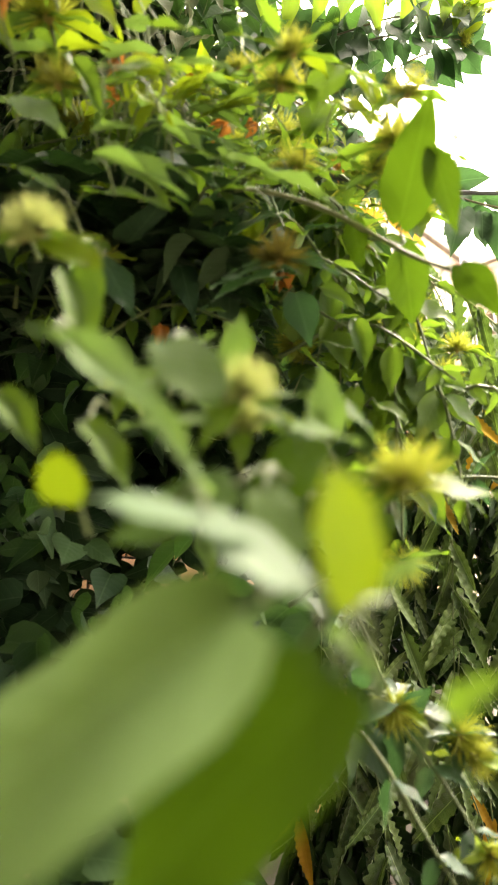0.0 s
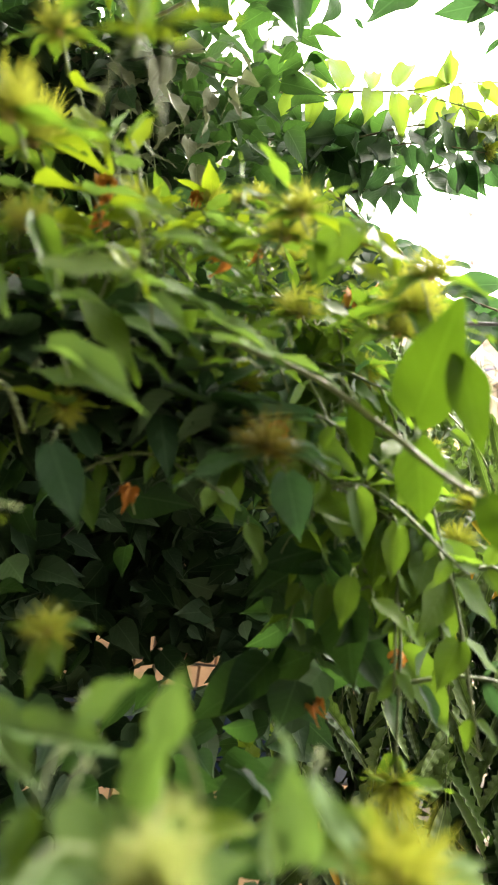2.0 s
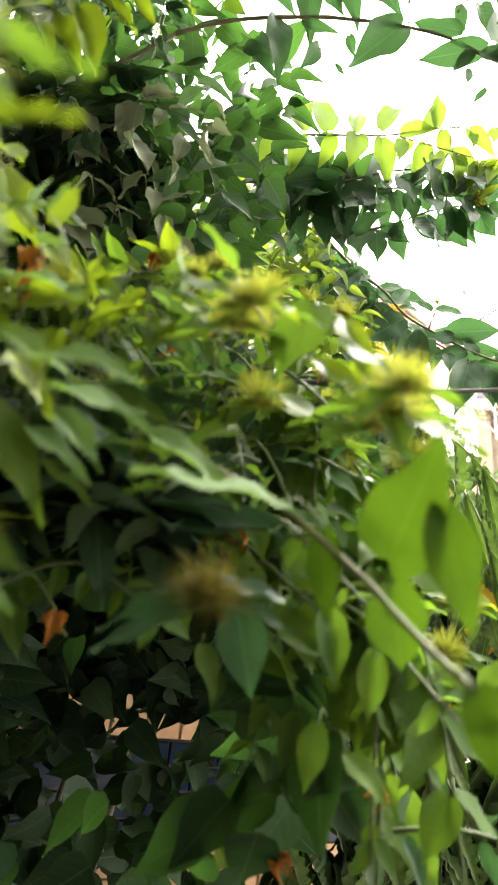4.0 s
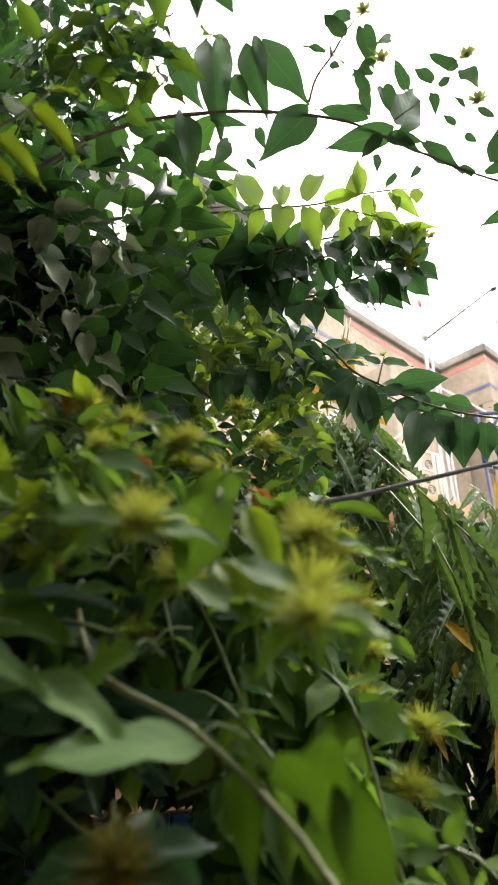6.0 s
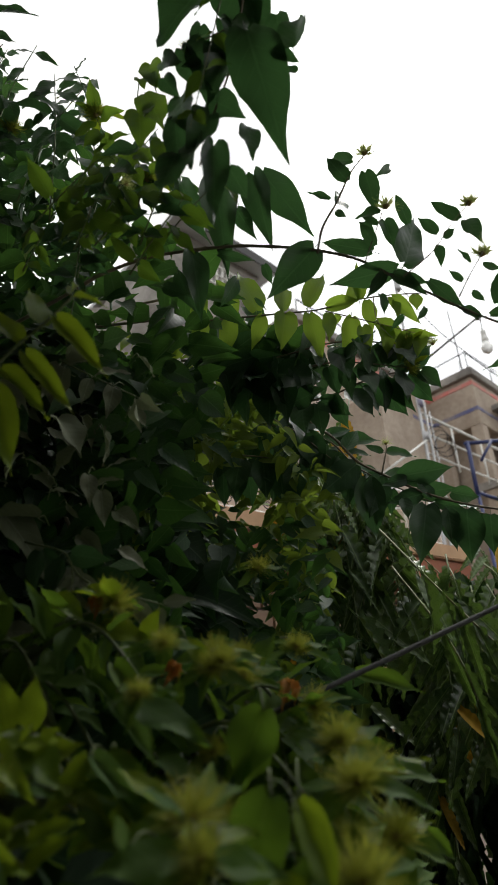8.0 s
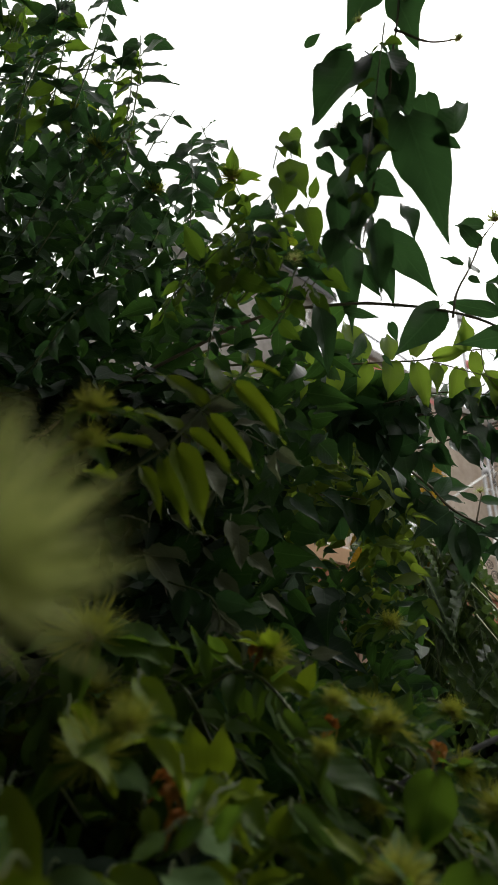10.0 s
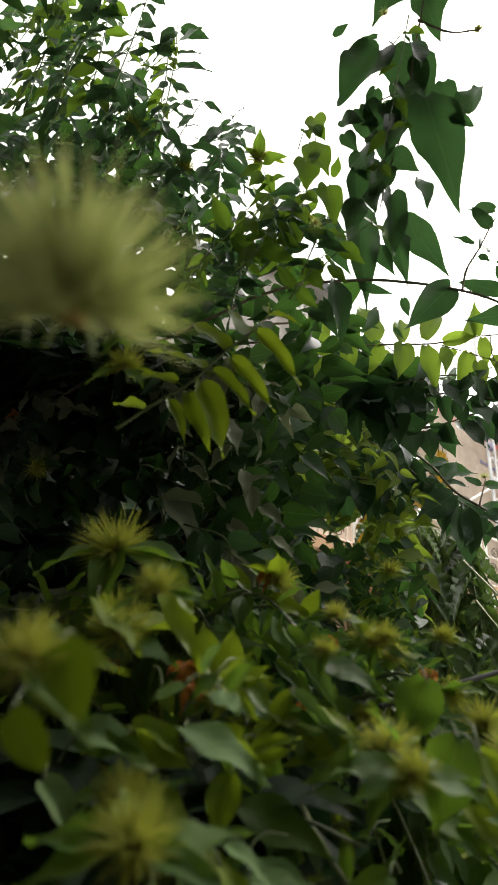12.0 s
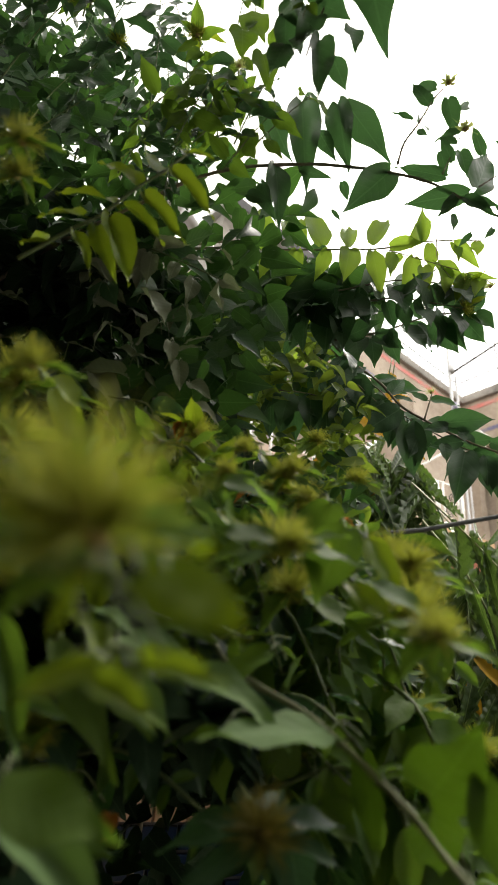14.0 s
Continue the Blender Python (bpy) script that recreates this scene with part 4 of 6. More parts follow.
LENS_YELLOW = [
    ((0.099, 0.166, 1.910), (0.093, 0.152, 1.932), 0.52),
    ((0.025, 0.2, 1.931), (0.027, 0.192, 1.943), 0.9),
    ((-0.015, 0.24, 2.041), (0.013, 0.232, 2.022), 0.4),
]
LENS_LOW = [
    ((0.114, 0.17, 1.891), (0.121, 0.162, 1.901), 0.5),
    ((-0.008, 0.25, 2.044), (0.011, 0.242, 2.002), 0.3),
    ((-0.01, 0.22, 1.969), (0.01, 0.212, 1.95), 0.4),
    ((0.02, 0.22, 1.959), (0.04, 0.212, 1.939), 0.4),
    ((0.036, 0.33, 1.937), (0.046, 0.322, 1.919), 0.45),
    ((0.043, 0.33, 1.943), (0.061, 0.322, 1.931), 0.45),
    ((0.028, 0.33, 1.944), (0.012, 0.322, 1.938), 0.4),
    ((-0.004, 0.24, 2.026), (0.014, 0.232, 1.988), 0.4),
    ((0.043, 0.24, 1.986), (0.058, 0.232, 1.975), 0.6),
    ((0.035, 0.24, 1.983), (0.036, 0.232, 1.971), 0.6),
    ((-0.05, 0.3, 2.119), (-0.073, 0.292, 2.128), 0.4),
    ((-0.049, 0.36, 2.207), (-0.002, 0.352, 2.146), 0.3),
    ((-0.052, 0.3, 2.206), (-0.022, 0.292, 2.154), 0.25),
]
SHELF_PALE = [
    ((-0.012, 0.36, 2.215), (0.041, 0.352, 2.197), 0.3),
    ((0.025, 0.37, 2.2), (0.081, 0.362, 2.176), 0.34),
    ((-0.029, 0.362, 2.195), (0.014, 0.354, 2.171), 0.3),
    ((-0.028, 0.3, 2.136), (0.026, 0.292, 2.112), 0.33),
    ((-0.044, 0.32, 2.174), (-0.015, 0.312, 2.174), 0.3),
    ((0.003, 0.4, 2.303), (0.043, 0.392, 2.267), 0.25),
    ((0.096, 0.385, 2.176), (0.036, 0.336, 2.171), 0.36),
    ((-0.011, 0.345, 2.208), (0.039, 0.36, 2.2), 0.36),
    ((-0.004, 0.34, 2.192), (0.026, 0.332, 2.17), 0.36),
    ((-0.014, 0.42, 2.294), (0.037, 0.412, 2.273), 0.35),
    ((0.004, 0.43, 2.33), (0.037, 0.422, 2.299), 0.27),
    ((0.011, 0.3, 2.198), (0.048, 0.292, 2.192), 0.42),
]
SHELF_FRONT = [
    ((0.007, 0.27, 2.187), (0.033, 0.262, 2.175), 0.5),
    ((-0.014, 0.3, 2.192), (-0.037, 0.292, 2.175), 0.45),
    ((-0.046, 0.33, 2.14), (0.009, 0.322, 2.128), 0.5),
    ((-0.026, 0.4, 2.237), (0.033, 0.392, 2.221), 0.5),
    ((0.063, 0.39, 2.214), (0.026, 0.382, 2.19), 0.45),
    ((0.007, 0.5, 2.337), (0.045, 0.492, 2.298), 0.3),
    ((-0.035, 0.48, 2.353), (0.002, 0.472, 2.331), 0.3),
    ((0.088, 0.55, 2.209), (0.113, 0.542, 2.178), 0.4),
    ((0.042, 0.37, 2.172), (0.024, 0.362, 2.168), 0.3),
    ((0.001, 0.4, 2.28), (0.036, 0.392, 2.256), 0.5),
    ((0.006, 0.42, 2.304), (0.039, 0.412, 2.283), 0.35),
    ((0.081, 0.42, 2.252), (0.129, 0.412, 2.227), 0.35),
]
SHELF_YOUNG = [
    ((-0.025, 0.33, 2.215), (0.006, 0.322, 2.185), 0.3),
    ((-0.02, 0.38, 2.267), (0.009, 0.372, 2.279), 0.4),
    ((0.118, 0.38, 2.278), (0.137, 0.372, 2.243), 0.4),
    ((-0.032, 0.4, 2.308), (-0.056, 0.392, 2.313), 0.65),
    ((-0.033, 0.4, 2.308), (-0.016, 0.392, 2.319), 0.8),
    ((-0.028, 0.4, 2.28), (-0.04, 0.392, 2.264), 0.65),
    ((0.0, 0.4, 2.304), (-0.017, 0.392, 2.275), 0.42),
    ((-0.096, 0.37, 2.371), (-0.054, 0.362, 2.305), 0.25),
    ((-0.063, 0.38, 2.319), (-0.015, 0.372, 2.287), 0.3),
    ((-0.031, 0.37, 2.253), (-0.036, 0.362, 2.22), 0.6),
    ((-0.019, 0.38, 2.255), (0.006, 0.372, 2.274), 0.42),
    ((0.118, 0.39, 2.282), (0.137, 0.382, 2.241), 0.4),
]
STAR_YOUNG = [
    ((0.044, 0.4, 2.283), (0.019, 0.392, 2.301), 0.38),
    ((0.042, 0.4, 2.275), (-0.003, 0.392, 2.265), 0.4),
    ((0.058, 0.39, 2.28), (0.085, 0.382, 2.267), 0.35),
    ((0.044, 0.41, 2.286), (-0.004, 0.402, 2.288), 0.3),
    ((0.042, 0.47, 2.375), (0.069, 0.462, 2.345), 0.3),
    ((0.003, 0.5, 2.381), (0.015, 0.492, 2.403), 0.6),
    ((-0.035, 0.5, 2.393), (0.015, 0.492, 2.377), 0.35),
    ((-0.056, 0.52, 2.427), (-0.017, 0.512, 2.409), 0.35),
    ((-0.075, 0.5, 2.416), (-0.043, 0.492, 2.394), 0.5),
    ((0.105, 0.38, 2.252), (0.136, 0.372, 2.227), 0.4),
    ((0.123, 0.4, 2.261), (0.131, 0.392, 2.24), 0.4),
]
SHELF_SUN = [
    ((0.098, 0.45, 2.327), (0.08, 0.442, 2.283), 0.72),
    ((0.104, 0.38, 2.286), (0.084, 0.372, 2.238), 0.65),
    ((0.1, 0.45, 2.311), (0.081, 0.442, 2.284), 0.7),
]
CANE_LEAVES = [
    ((0.146, 0.384, 2.152), (0.151, 0.306, 2.182), 0.43),
    ((0.157, 0.335, 2.165), (0.172, 0.350, 2.118), 0.40),
    ((0.15, 0.4, 2.146), (0.165, 0.45, 2.106), 0.46),
    ((0.175, 0.36, 2.104), (0.194, 0.352, 2.064), 0.5),
    ((0.116, 0.4, 2.168), (0.122, 0.392, 2.120), 0.36),
]
SHELF_RIGHT = [
    ((0.153, 0.6, 2.117), (0.154, 0.592, 2.064), 0.6),
    ((0.113, 0.6, 2.075), (0.123, 0.592, 2.05), 0.6),
    ((0.138, 0.6, 2.052), (0.159, 0.592, 2.011), 0.5),
    ((0.18, 0.61, 2.037), (0.219, 0.59, 1.974), 0.45),
    ((0.094, 0.56, 2.191), (0.104, 0.552, 2.17), 0.7),
    ((0.177, 0.6, 2.092), (0.203, 0.592, 2.06), 0.5),
    ((0.115, 0.6, 2.141), (0.083, 0.592, 2.109), 0.6),
    ((0.153, 0.56, 2.133), (0.145, 0.552, 2.077), 0.5),
    ((0.11, 0.56, 2.077), (0.105, 0.552, 2.038), 0.45),
    ((0.055, 0.55, 2.097), (0.055, 0.542, 2.074), 0.6),
    ((0.136, 0.56, 2.067), (0.152, 0.552, 2.042), 0.5),
    ((0.179, 0.6, 2.154), (0.174, 0.592, 2.138), 0.8),
]
SHELF_EDGE = [
    ((0.125, 0.5, 2.142), (0.135, 0.492, 2.095), 0.45),
    ((0.095, 0.5, 2.146), (0.09, 0.492, 2.127), 0.5),
    ((0.096, 0.5, 2.176), (0.128, 0.492, 2.155), 0.45),
    ((0.182, 0.55, 2.137), (0.181, 0.542, 2.091), 0.45),
    ((0.158, 0.55, 2.181), (0.164, 0.542, 2.151), 0.5),
    ((0.104, 0.52, 2.213), (0.127, 0.512, 2.192), 0.5),
    ((0.22, 0.6, 2.238), (0.238, 0.592, 2.219), 0.5),
    ((0.179, 0.62, 2.358), (0.24, 0.612, 2.343), 0.3),
    ((0.047, 0.5, 2.218), (0.063, 0.492, 2.193), 0.6),
    ((0.045, 0.52, 2.112), (0.062, 0.512, 2.084), 0.5),
    ((0.083, 0.54, 2.11), (0.113, 0.532, 2.1), 0.6),
]
HOLLOW_LEAVES = [
    ((-0.065, 0.43, 2.319), (-0.072, 0.422, 2.352), 0.65),
    ((-0.049, 0.43, 2.319), (-0.048, 0.422, 2.35), 0.65),
    ((-0.049, 0.41, 2.314), (-0.045, 0.402, 2.289), 0.75),
    ((-0.037, 0.42, 2.301), (-0.009, 0.412, 2.312), 0.55),
    ((-0.101, 0.37, 2.267), (-0.123, 0.362, 2.255), 0.5),
    ((-0.093, 0.37, 2.268), (-0.056, 0.362, 2.256), 0.6),
    ((-0.026, 0.37, 2.274), (-0.061, 0.362, 2.268), 0.5),
    ((-0.048, 0.36, 2.272), (-0.006, 0.352, 2.26), 0.35),
    ((-0.144, 0.38, 2.351), (-0.111, 0.372, 2.33), 0.4),
    ((-0.09, 0.4, 2.299), (-0.077, 0.392, 2.282), 0.5),
    ((-0.152, 0.33, 2.306), (-0.114, 0.322, 2.266), 0.5),
    ((-0.155, 0.4, 2.358), (-0.121, 0.392, 2.336), 0.4),
]
HOLLOW_LOW = [
    ((-0.118, 0.34, 2.262), (-0.077, 0.332, 2.26), 0.4),
    ((-0.017, 0.36, 2.218), (-0.033, 0.352, 2.206), 0.4),
    ((0.036, 0.42, 2.26), (0.01, 0.412, 2.257), 0.5),
    ((0.007, 0.44, 2.281), (0.036, 0.432, 2.272), 0.4),
    ((0.018, 0.42, 2.248), (0.053, 0.412, 2.247), 0.4),
    ((-0.02, 0.5, 2.337), (0.018, 0.492, 2.306), 0.35),
    ((0.022, 0.48, 2.298), (0.06, 0.472, 2.286), 0.4),
    ((-0.04, 0.33, 2.302), (-0.051, 0.322, 2.29), 0.6),
    ((-0.031, 0.33, 2.296), (-0.017, 0.322, 2.313), 0.6),
    ((-0.056, 0.32, 2.296), (-0.071, 0.312, 2.285), 0.6),
    ((0.038, 0.4, 2.286), (-0.002, 0.392, 2.293), 0.4),
]
NEAR_PALE = [
    ((0.031, 0.172, 2.205), (-0.013, 0.18, 2.215), 0.35),
    ((0.039, 0.165, 2.212), (0.063, 0.16, 2.21), 0.38),
    ((-0.077, 0.1, 2.396), (-0.092, 0.11, 2.451), 0.5),
]
NEAR_YELLOW = [
    ((0.046, 0.17, 2.203), (0.069, 0.165, 2.193), 0.5),
    ((0.052, 0.165, 2.203), (0.066, 0.16, 2.195), 0.7),
    ((0.031, 0.168, 2.211), (0.029, 0.16, 2.231), 0.3),
    ((-0.077, 0.2, 2.295), (-0.059, 0.192, 2.269), 0.6),
    ((-0.089, 0.2, 2.269), (-0.067, 0.192, 2.253), 0.5),
]
HEADS_A = [
    (-0.02, 0.242, 2.047, 0.016),
    (0.067, 0.235, 1.975, 0.015),
    (0.13, 0.306, 1.962, 0.025),
    (0.073, 0.352, 2.265, 0.02),
    (0.147, 0.351, 2.223, 0.02),
    (0.066, 0.387, 2.129, 0.026),
    (0.155, 0.451, 2.285, 0.026),
    (0.149, 0.412, 2.243, 0.03),
    (0.063, 0.386, 2.276, 0.026),
    (-0.114, 0.36, 2.327, 0.032),
    (0.023, 0.42, 2.337, 0.014),
    (-0.038, 0.26, 2.058, 0.016),
    (0.063, 0.26, 1.974, 0.016),
    (-0.016, 0.34, 2.019, 0.016),
    (-0.084, 0.34, 2.237, 0.024),
]
HEADS_B = [
    (0.03, 0.45, 2.37, 0.016),
    (0.069, 0.46, 2.358, 0.018),
    (0.122, 0.5, 2.37, 0.016),
    (0.18, 0.5, 2.249, 0.026),
    (0.196, 0.66, 2.195, 0.024),
    (0.193, 0.62, 2.192, 0.026),
    (0.241, 0.62, 2.172, 0.024),
    (0.224, 0.6, 2.132, 0.024),
    (0.208, 0.64, 2.231, 0.02),
    (0.058, 0.5, 2.301, 0.016),
    (0.062, 0.46, 2.353, 0.016),
    (-0.134, 0.3, 2.535, 0.022),
    (-0.136, 0.31, 2.512, 0.02),
    (0.089, 0.6, 2.458, 0.018),
    (0.073, 0.58, 2.373, 0.02),
    (0.112, 0.58, 2.332, 0.02),
]
HEADS_C = [
    (0.002, 0.55, 2.39, 0.014),
    (0.074, 0.55, 2.368, 0.018),
    (0.056, 0.52, 2.366, 0.024),
    (0.081, 0.5, 2.35, 0.02),
    (0.15, 0.5, 2.306, 0.026),
    (0.171, 0.5, 2.287, 0.026),
    (0.072, 0.45, 2.261, 0.026),
    (-0.052, 0.26, 2.228, 0.026),
    (0.146, 0.45, 2.249, 0.024),
    (-0.043, 0.38, 2.293, 0.018),
    (0.059, 0.4, 2.133, 0.012),
]
NEAR_HEADS = [
    (0.035, 0.166, 2.212, 0.032),
    (-0.041, 0.085, 2.358, 0.037),
    (-0.154, 0.417, 2.403, 0.04),
    (-0.088, 0.2, 2.288, 0.022),
    (0.025, 0.2, 2.215, 0.018),
    (-0.074, 0.3, 2.343, 0.02),
]
DULL_LEAVES = [
    ((-0.119, 0.548, 2.616), (-0.079, 0.535, 2.572), 0.60),
    ((-0.101, 0.564, 2.587), (-0.127, 0.570, 2.560), 0.55),
    ((-0.068, 0.580, 2.572), (-0.038, 0.574, 2.578), 0.62),
    ((-0.111, 0.596, 2.643), (-0.096, 0.608, 2.605), 0.30),
    ((-0.071, 0.556, 2.605), (-0.055, 0.556, 2.565), 0.25),
    ((-0.132, 0.572, 2.561), (-0.150, 0.560, 2.584), 0.30),
    ((-0.133, 0.587, 2.554), (-0.165, 0.594, 2.585), 0.40),
    ((-0.078, 0.548, 2.548), (-0.070, 0.542, 2.514), 0.50),
    ((-0.122, 0.564, 2.539), (-0.095, 0.576, 2.542), 0.30),
    ((-0.074, 0.580, 2.542), (-0.066, 0.580, 2.504), 0.55),
    ((-0.061, 0.595, 2.524), (-0.031, 0.584, 2.505), 0.60),
    ((-0.126, 0.556, 2.507), (-0.183, 0.562, 2.523), 0.45),
    ((-0.173, 0.572, 2.519), (-0.109, 0.566, 2.459), 0.40),
]
DULL_MORE = [
    ((-0.113, 0.588, 2.532), (-0.101, 0.599, 2.517), 0.30),
    ((-0.198, 0.548, 2.663), (-0.148, 0.548, 2.630), 0.40),
    ((-0.186, 0.564, 2.623), (-0.148, 0.552, 2.595), 0.40),
    ((-0.143, 0.580, 2.693), (-0.145, 0.585, 2.650), 0.50),
    ((-0.078, 0.596, 2.686), (-0.079, 0.590, 2.641), 0.50),
    ((-0.036, 0.556, 2.695), (-0.019, 0.568, 2.677), 0.50),
    ((-0.045, 0.571, 2.638), (-0.026, 0.572, 2.613), 0.50),
    ((-0.094, 0.588, 2.497), (-0.063, 0.576, 2.468), 0.50),
    ((-0.039, 0.548, 2.468), (-0.011, 0.553, 2.455), 0.45),
    ((-0.163, 0.564, 2.584), (-0.180, 0.558, 2.552), 0.50),
    ((-0.213, 0.580, 2.567), (-0.186, 0.592, 2.565), 0.40),
    ((-0.151, 0.596, 2.633), (-0.121, 0.596, 2.608), 0.60),
    ((-0.070, 0.555, 2.538), (-0.046, 0.543, 2.545), 0.40),
]
BELOW_HEAD = [
    ((0.030, 0.200, 2.187), (0.010, 0.195, 2.178), 0.42),
    ((0.029, 0.200, 2.184), (0.049, 0.195, 2.176), 0.42),
    ((0.040, 0.200, 2.188), (0.063, 0.195, 2.186), 0.36),
    ((-0.015, 0.260, 2.152), (0.029, 0.255, 2.142), 0.50),
]
UPPER_LEAVES = [
    ((-0.023, 0.450, 3.017), (0.005, 0.440, 2.930), 0.42),
    ((0.012, 0.450, 2.939), (0.018, 0.440, 2.968), 0.45),
    ((0.002, 0.450, 2.920), (0.020, 0.440, 2.844), 0.42),
    ((-0.028, 0.450, 2.976), (-0.019, 0.440, 2.914), 0.60),
    ((-0.020, 0.450, 3.050), (-0.003, 0.440, 3.012), 0.50),
    ((-0.026, 0.450, 2.901), (-0.006, 0.440, 2.878), 0.60),
    ((-0.015, 0.450, 2.845), (0.007, 0.440, 2.824), 0.40),
    ((-0.021, 0.450, 3.077), (-0.008, 0.440, 3.015), 0.50),
    ((0.010, 0.450, 2.854), (0.006, 0.440, 2.831), 0.40),
    ((-0.033, 0.450, 3.048), (-0.022, 0.440, 3.019), 0.50),
    ((-0.013, 0.450, 2.995), (-0.019, 0.440, 2.954), 0.40),
]
ROUND_CLUSTER = [
    ((-0.038, 0.400, 2.312), (-0.061, 0.390, 2.312), 0.70),
    ((-0.037, 0.400, 2.312), (-0.012, 0.390, 2.312), 0.60),
    ((-0.037, 0.400, 2.311), (-0.009, 0.390, 2.289), 0.60),
    ((-0.024, 0.400, 2.278), (0.007, 0.390, 2.295), 0.55),
    ((-0.022, 0.400, 2.278), (-0.039, 0.390, 2.260), 0.60),
    ((-0.036, 0.400, 2.309), (-0.050, 0.390, 2.283), 0.60),
    ((-0.038, 0.400, 2.313), (-0.032, 0.390, 2.325), 0.50),
    ((-0.014, 0.400, 2.294), (0.017, 0.390, 2.278), 0.40),
]
HEAD_LEAVES = [
    ((0.028, 0.170, 2.211), (0.061, 0.163, 2.209), 0.40),
    ((0.027, 0.170, 2.212), (-0.003, 0.163, 2.215), 0.40),
    ((0.012, 0.170, 2.204), (-0.017, 0.163, 2.203), 0.35),
    ((0.033, 0.170, 2.203), (0.032, 0.163, 2.188), 0.30),
    ((0.036, 0.170, 2.212), (0.054, 0.163, 2.226), 0.35),
    ((0.019, 0.170, 2.214), (0.013, 0.163, 2.227), 0.35),
]
LOW_LEFT = [
    ((-0.121, 0.340, 2.269), (-0.065, 0.332, 2.259), 0.40),
    ((-0.089, 0.346, 2.272), (-0.047, 0.332, 2.263), 0.42),
    ((-0.059, 0.352, 2.275), (-0.003, 0.332, 2.257), 0.42),
    ((-0.158, 0.340, 2.302), (-0.116, 0.332, 2.268), 0.42),
    ((-0.157, 0.346, 2.307), (-0.145, 0.332, 2.267), 0.40),
    ((-0.132, 0.352, 2.346), (-0.087, 0.332, 2.311), 0.40),
    ((-0.048, 0.340, 2.305), (-0.040, 0.332, 2.325), 0.55),
    ((-0.037, 0.346, 2.304), (-0.021, 0.332, 2.321), 0.55),
    ((-0.042, 0.352, 2.297), (-0.024, 0.332, 2.284), 0.60),
    ((-0.036, 0.340, 2.220), (-0.017, 0.332, 2.209), 0.45),
    ((-0.027, 0.346, 2.222), (0.002, 0.332, 2.215), 0.40),
    ((-0.091, 0.352, 2.367), (-0.055, 0.332, 2.335), 0.40),
    ((-0.091, 0.340, 2.250), (-0.106, 0.332, 2.229), 0.45),
    ((-0.073, 0.346, 2.244), (-0.042, 0.332, 2.228), 0.45),
    ((-0.138, 0.352, 2.238), (-0.102, 0.332, 2.218), 0.40),
]
SHELF_DARK = [
    ((-0.03, 0.37, 2.208), (0.025, 0.38, 2.191), 0.4),
    ((-0.041, 0.35, 2.108), (-0.016, 0.35, 2.065), 0.45),
    ((0.059, 0.41, 2.131), (0.005, 0.41, 2.117), 0.35),
    ((-0.025, 0.46, 2.185), (-0.006, 0.46, 2.12), 0.35),
    ((0.011, 0.51, 2.219), (0.013, 0.49, 2.13), 0.5),
    ((-0.064, 0.46, 2.139), (-0.096, 0.46, 2.178), 0.4),
    ((0.076, 0.43, 2.129), (0.088, 0.43, 2.086), 0.6),
    ((-0.059, 0.46, 2.256), (0.014, 0.46, 2.232), 0.6),
    ((0.018, 0.46, 2.248), (0.004, 0.46, 2.193), 0.6),
    ((0.088, 0.47, 2.182), (-0.008, 0.45, 2.175), 0.34),
    ((0.054, 0.46, 2.221), (0.007, 0.45, 2.195), 0.4),
]
SIDE = [
    ((-0.03, 0.38, 2.202), (0.035, 0.38, 2.196), 0.33),
    ((-0.025, 0.38, 2.185), (0.007, 0.38, 2.166), 0.35),
    ((0.099, 0.51, 2.13), (0.126, 0.49, 2.115), 0.7),
    ((0.158, 0.51, 2.121), (0.154, 0.51, 2.078), 0.45),
    ((0.124, 0.49, 2.077), (0.118, 0.49, 2.041), 0.5),
    ((0.141, 0.49, 2.063), (0.165, 0.47, 2.046), 0.45),
    ((-0.011, 0.47, 2.359), (0.028, 0.45, 2.312), 0.3),
    ((0.054, 0.51, 2.307), (0.009, 0.49, 2.303), 0.4),
    ((0.039, 0.35, 2.268), (0.037, 0.33, 2.286), 0.5),
    ((0.064, 0.35, 2.267), (0.029, 0.33, 2.266), 0.45),
    ((0.063, 0.35, 2.282), (0.048, 0.33, 2.297), 0.5),
    ((0.08, 0.35, 2.269), (0.103, 0.33, 2.265), 0.35),
    ((0.143, 0.37, 2.239), (0.11, 0.35, 2.252), 0.45),
    ((0.011, 0.43, 2.336), (0.07, 0.41, 2.312), 0.4),
]

# ---- the climber: leaning mass, sprays and flowering shoots ----


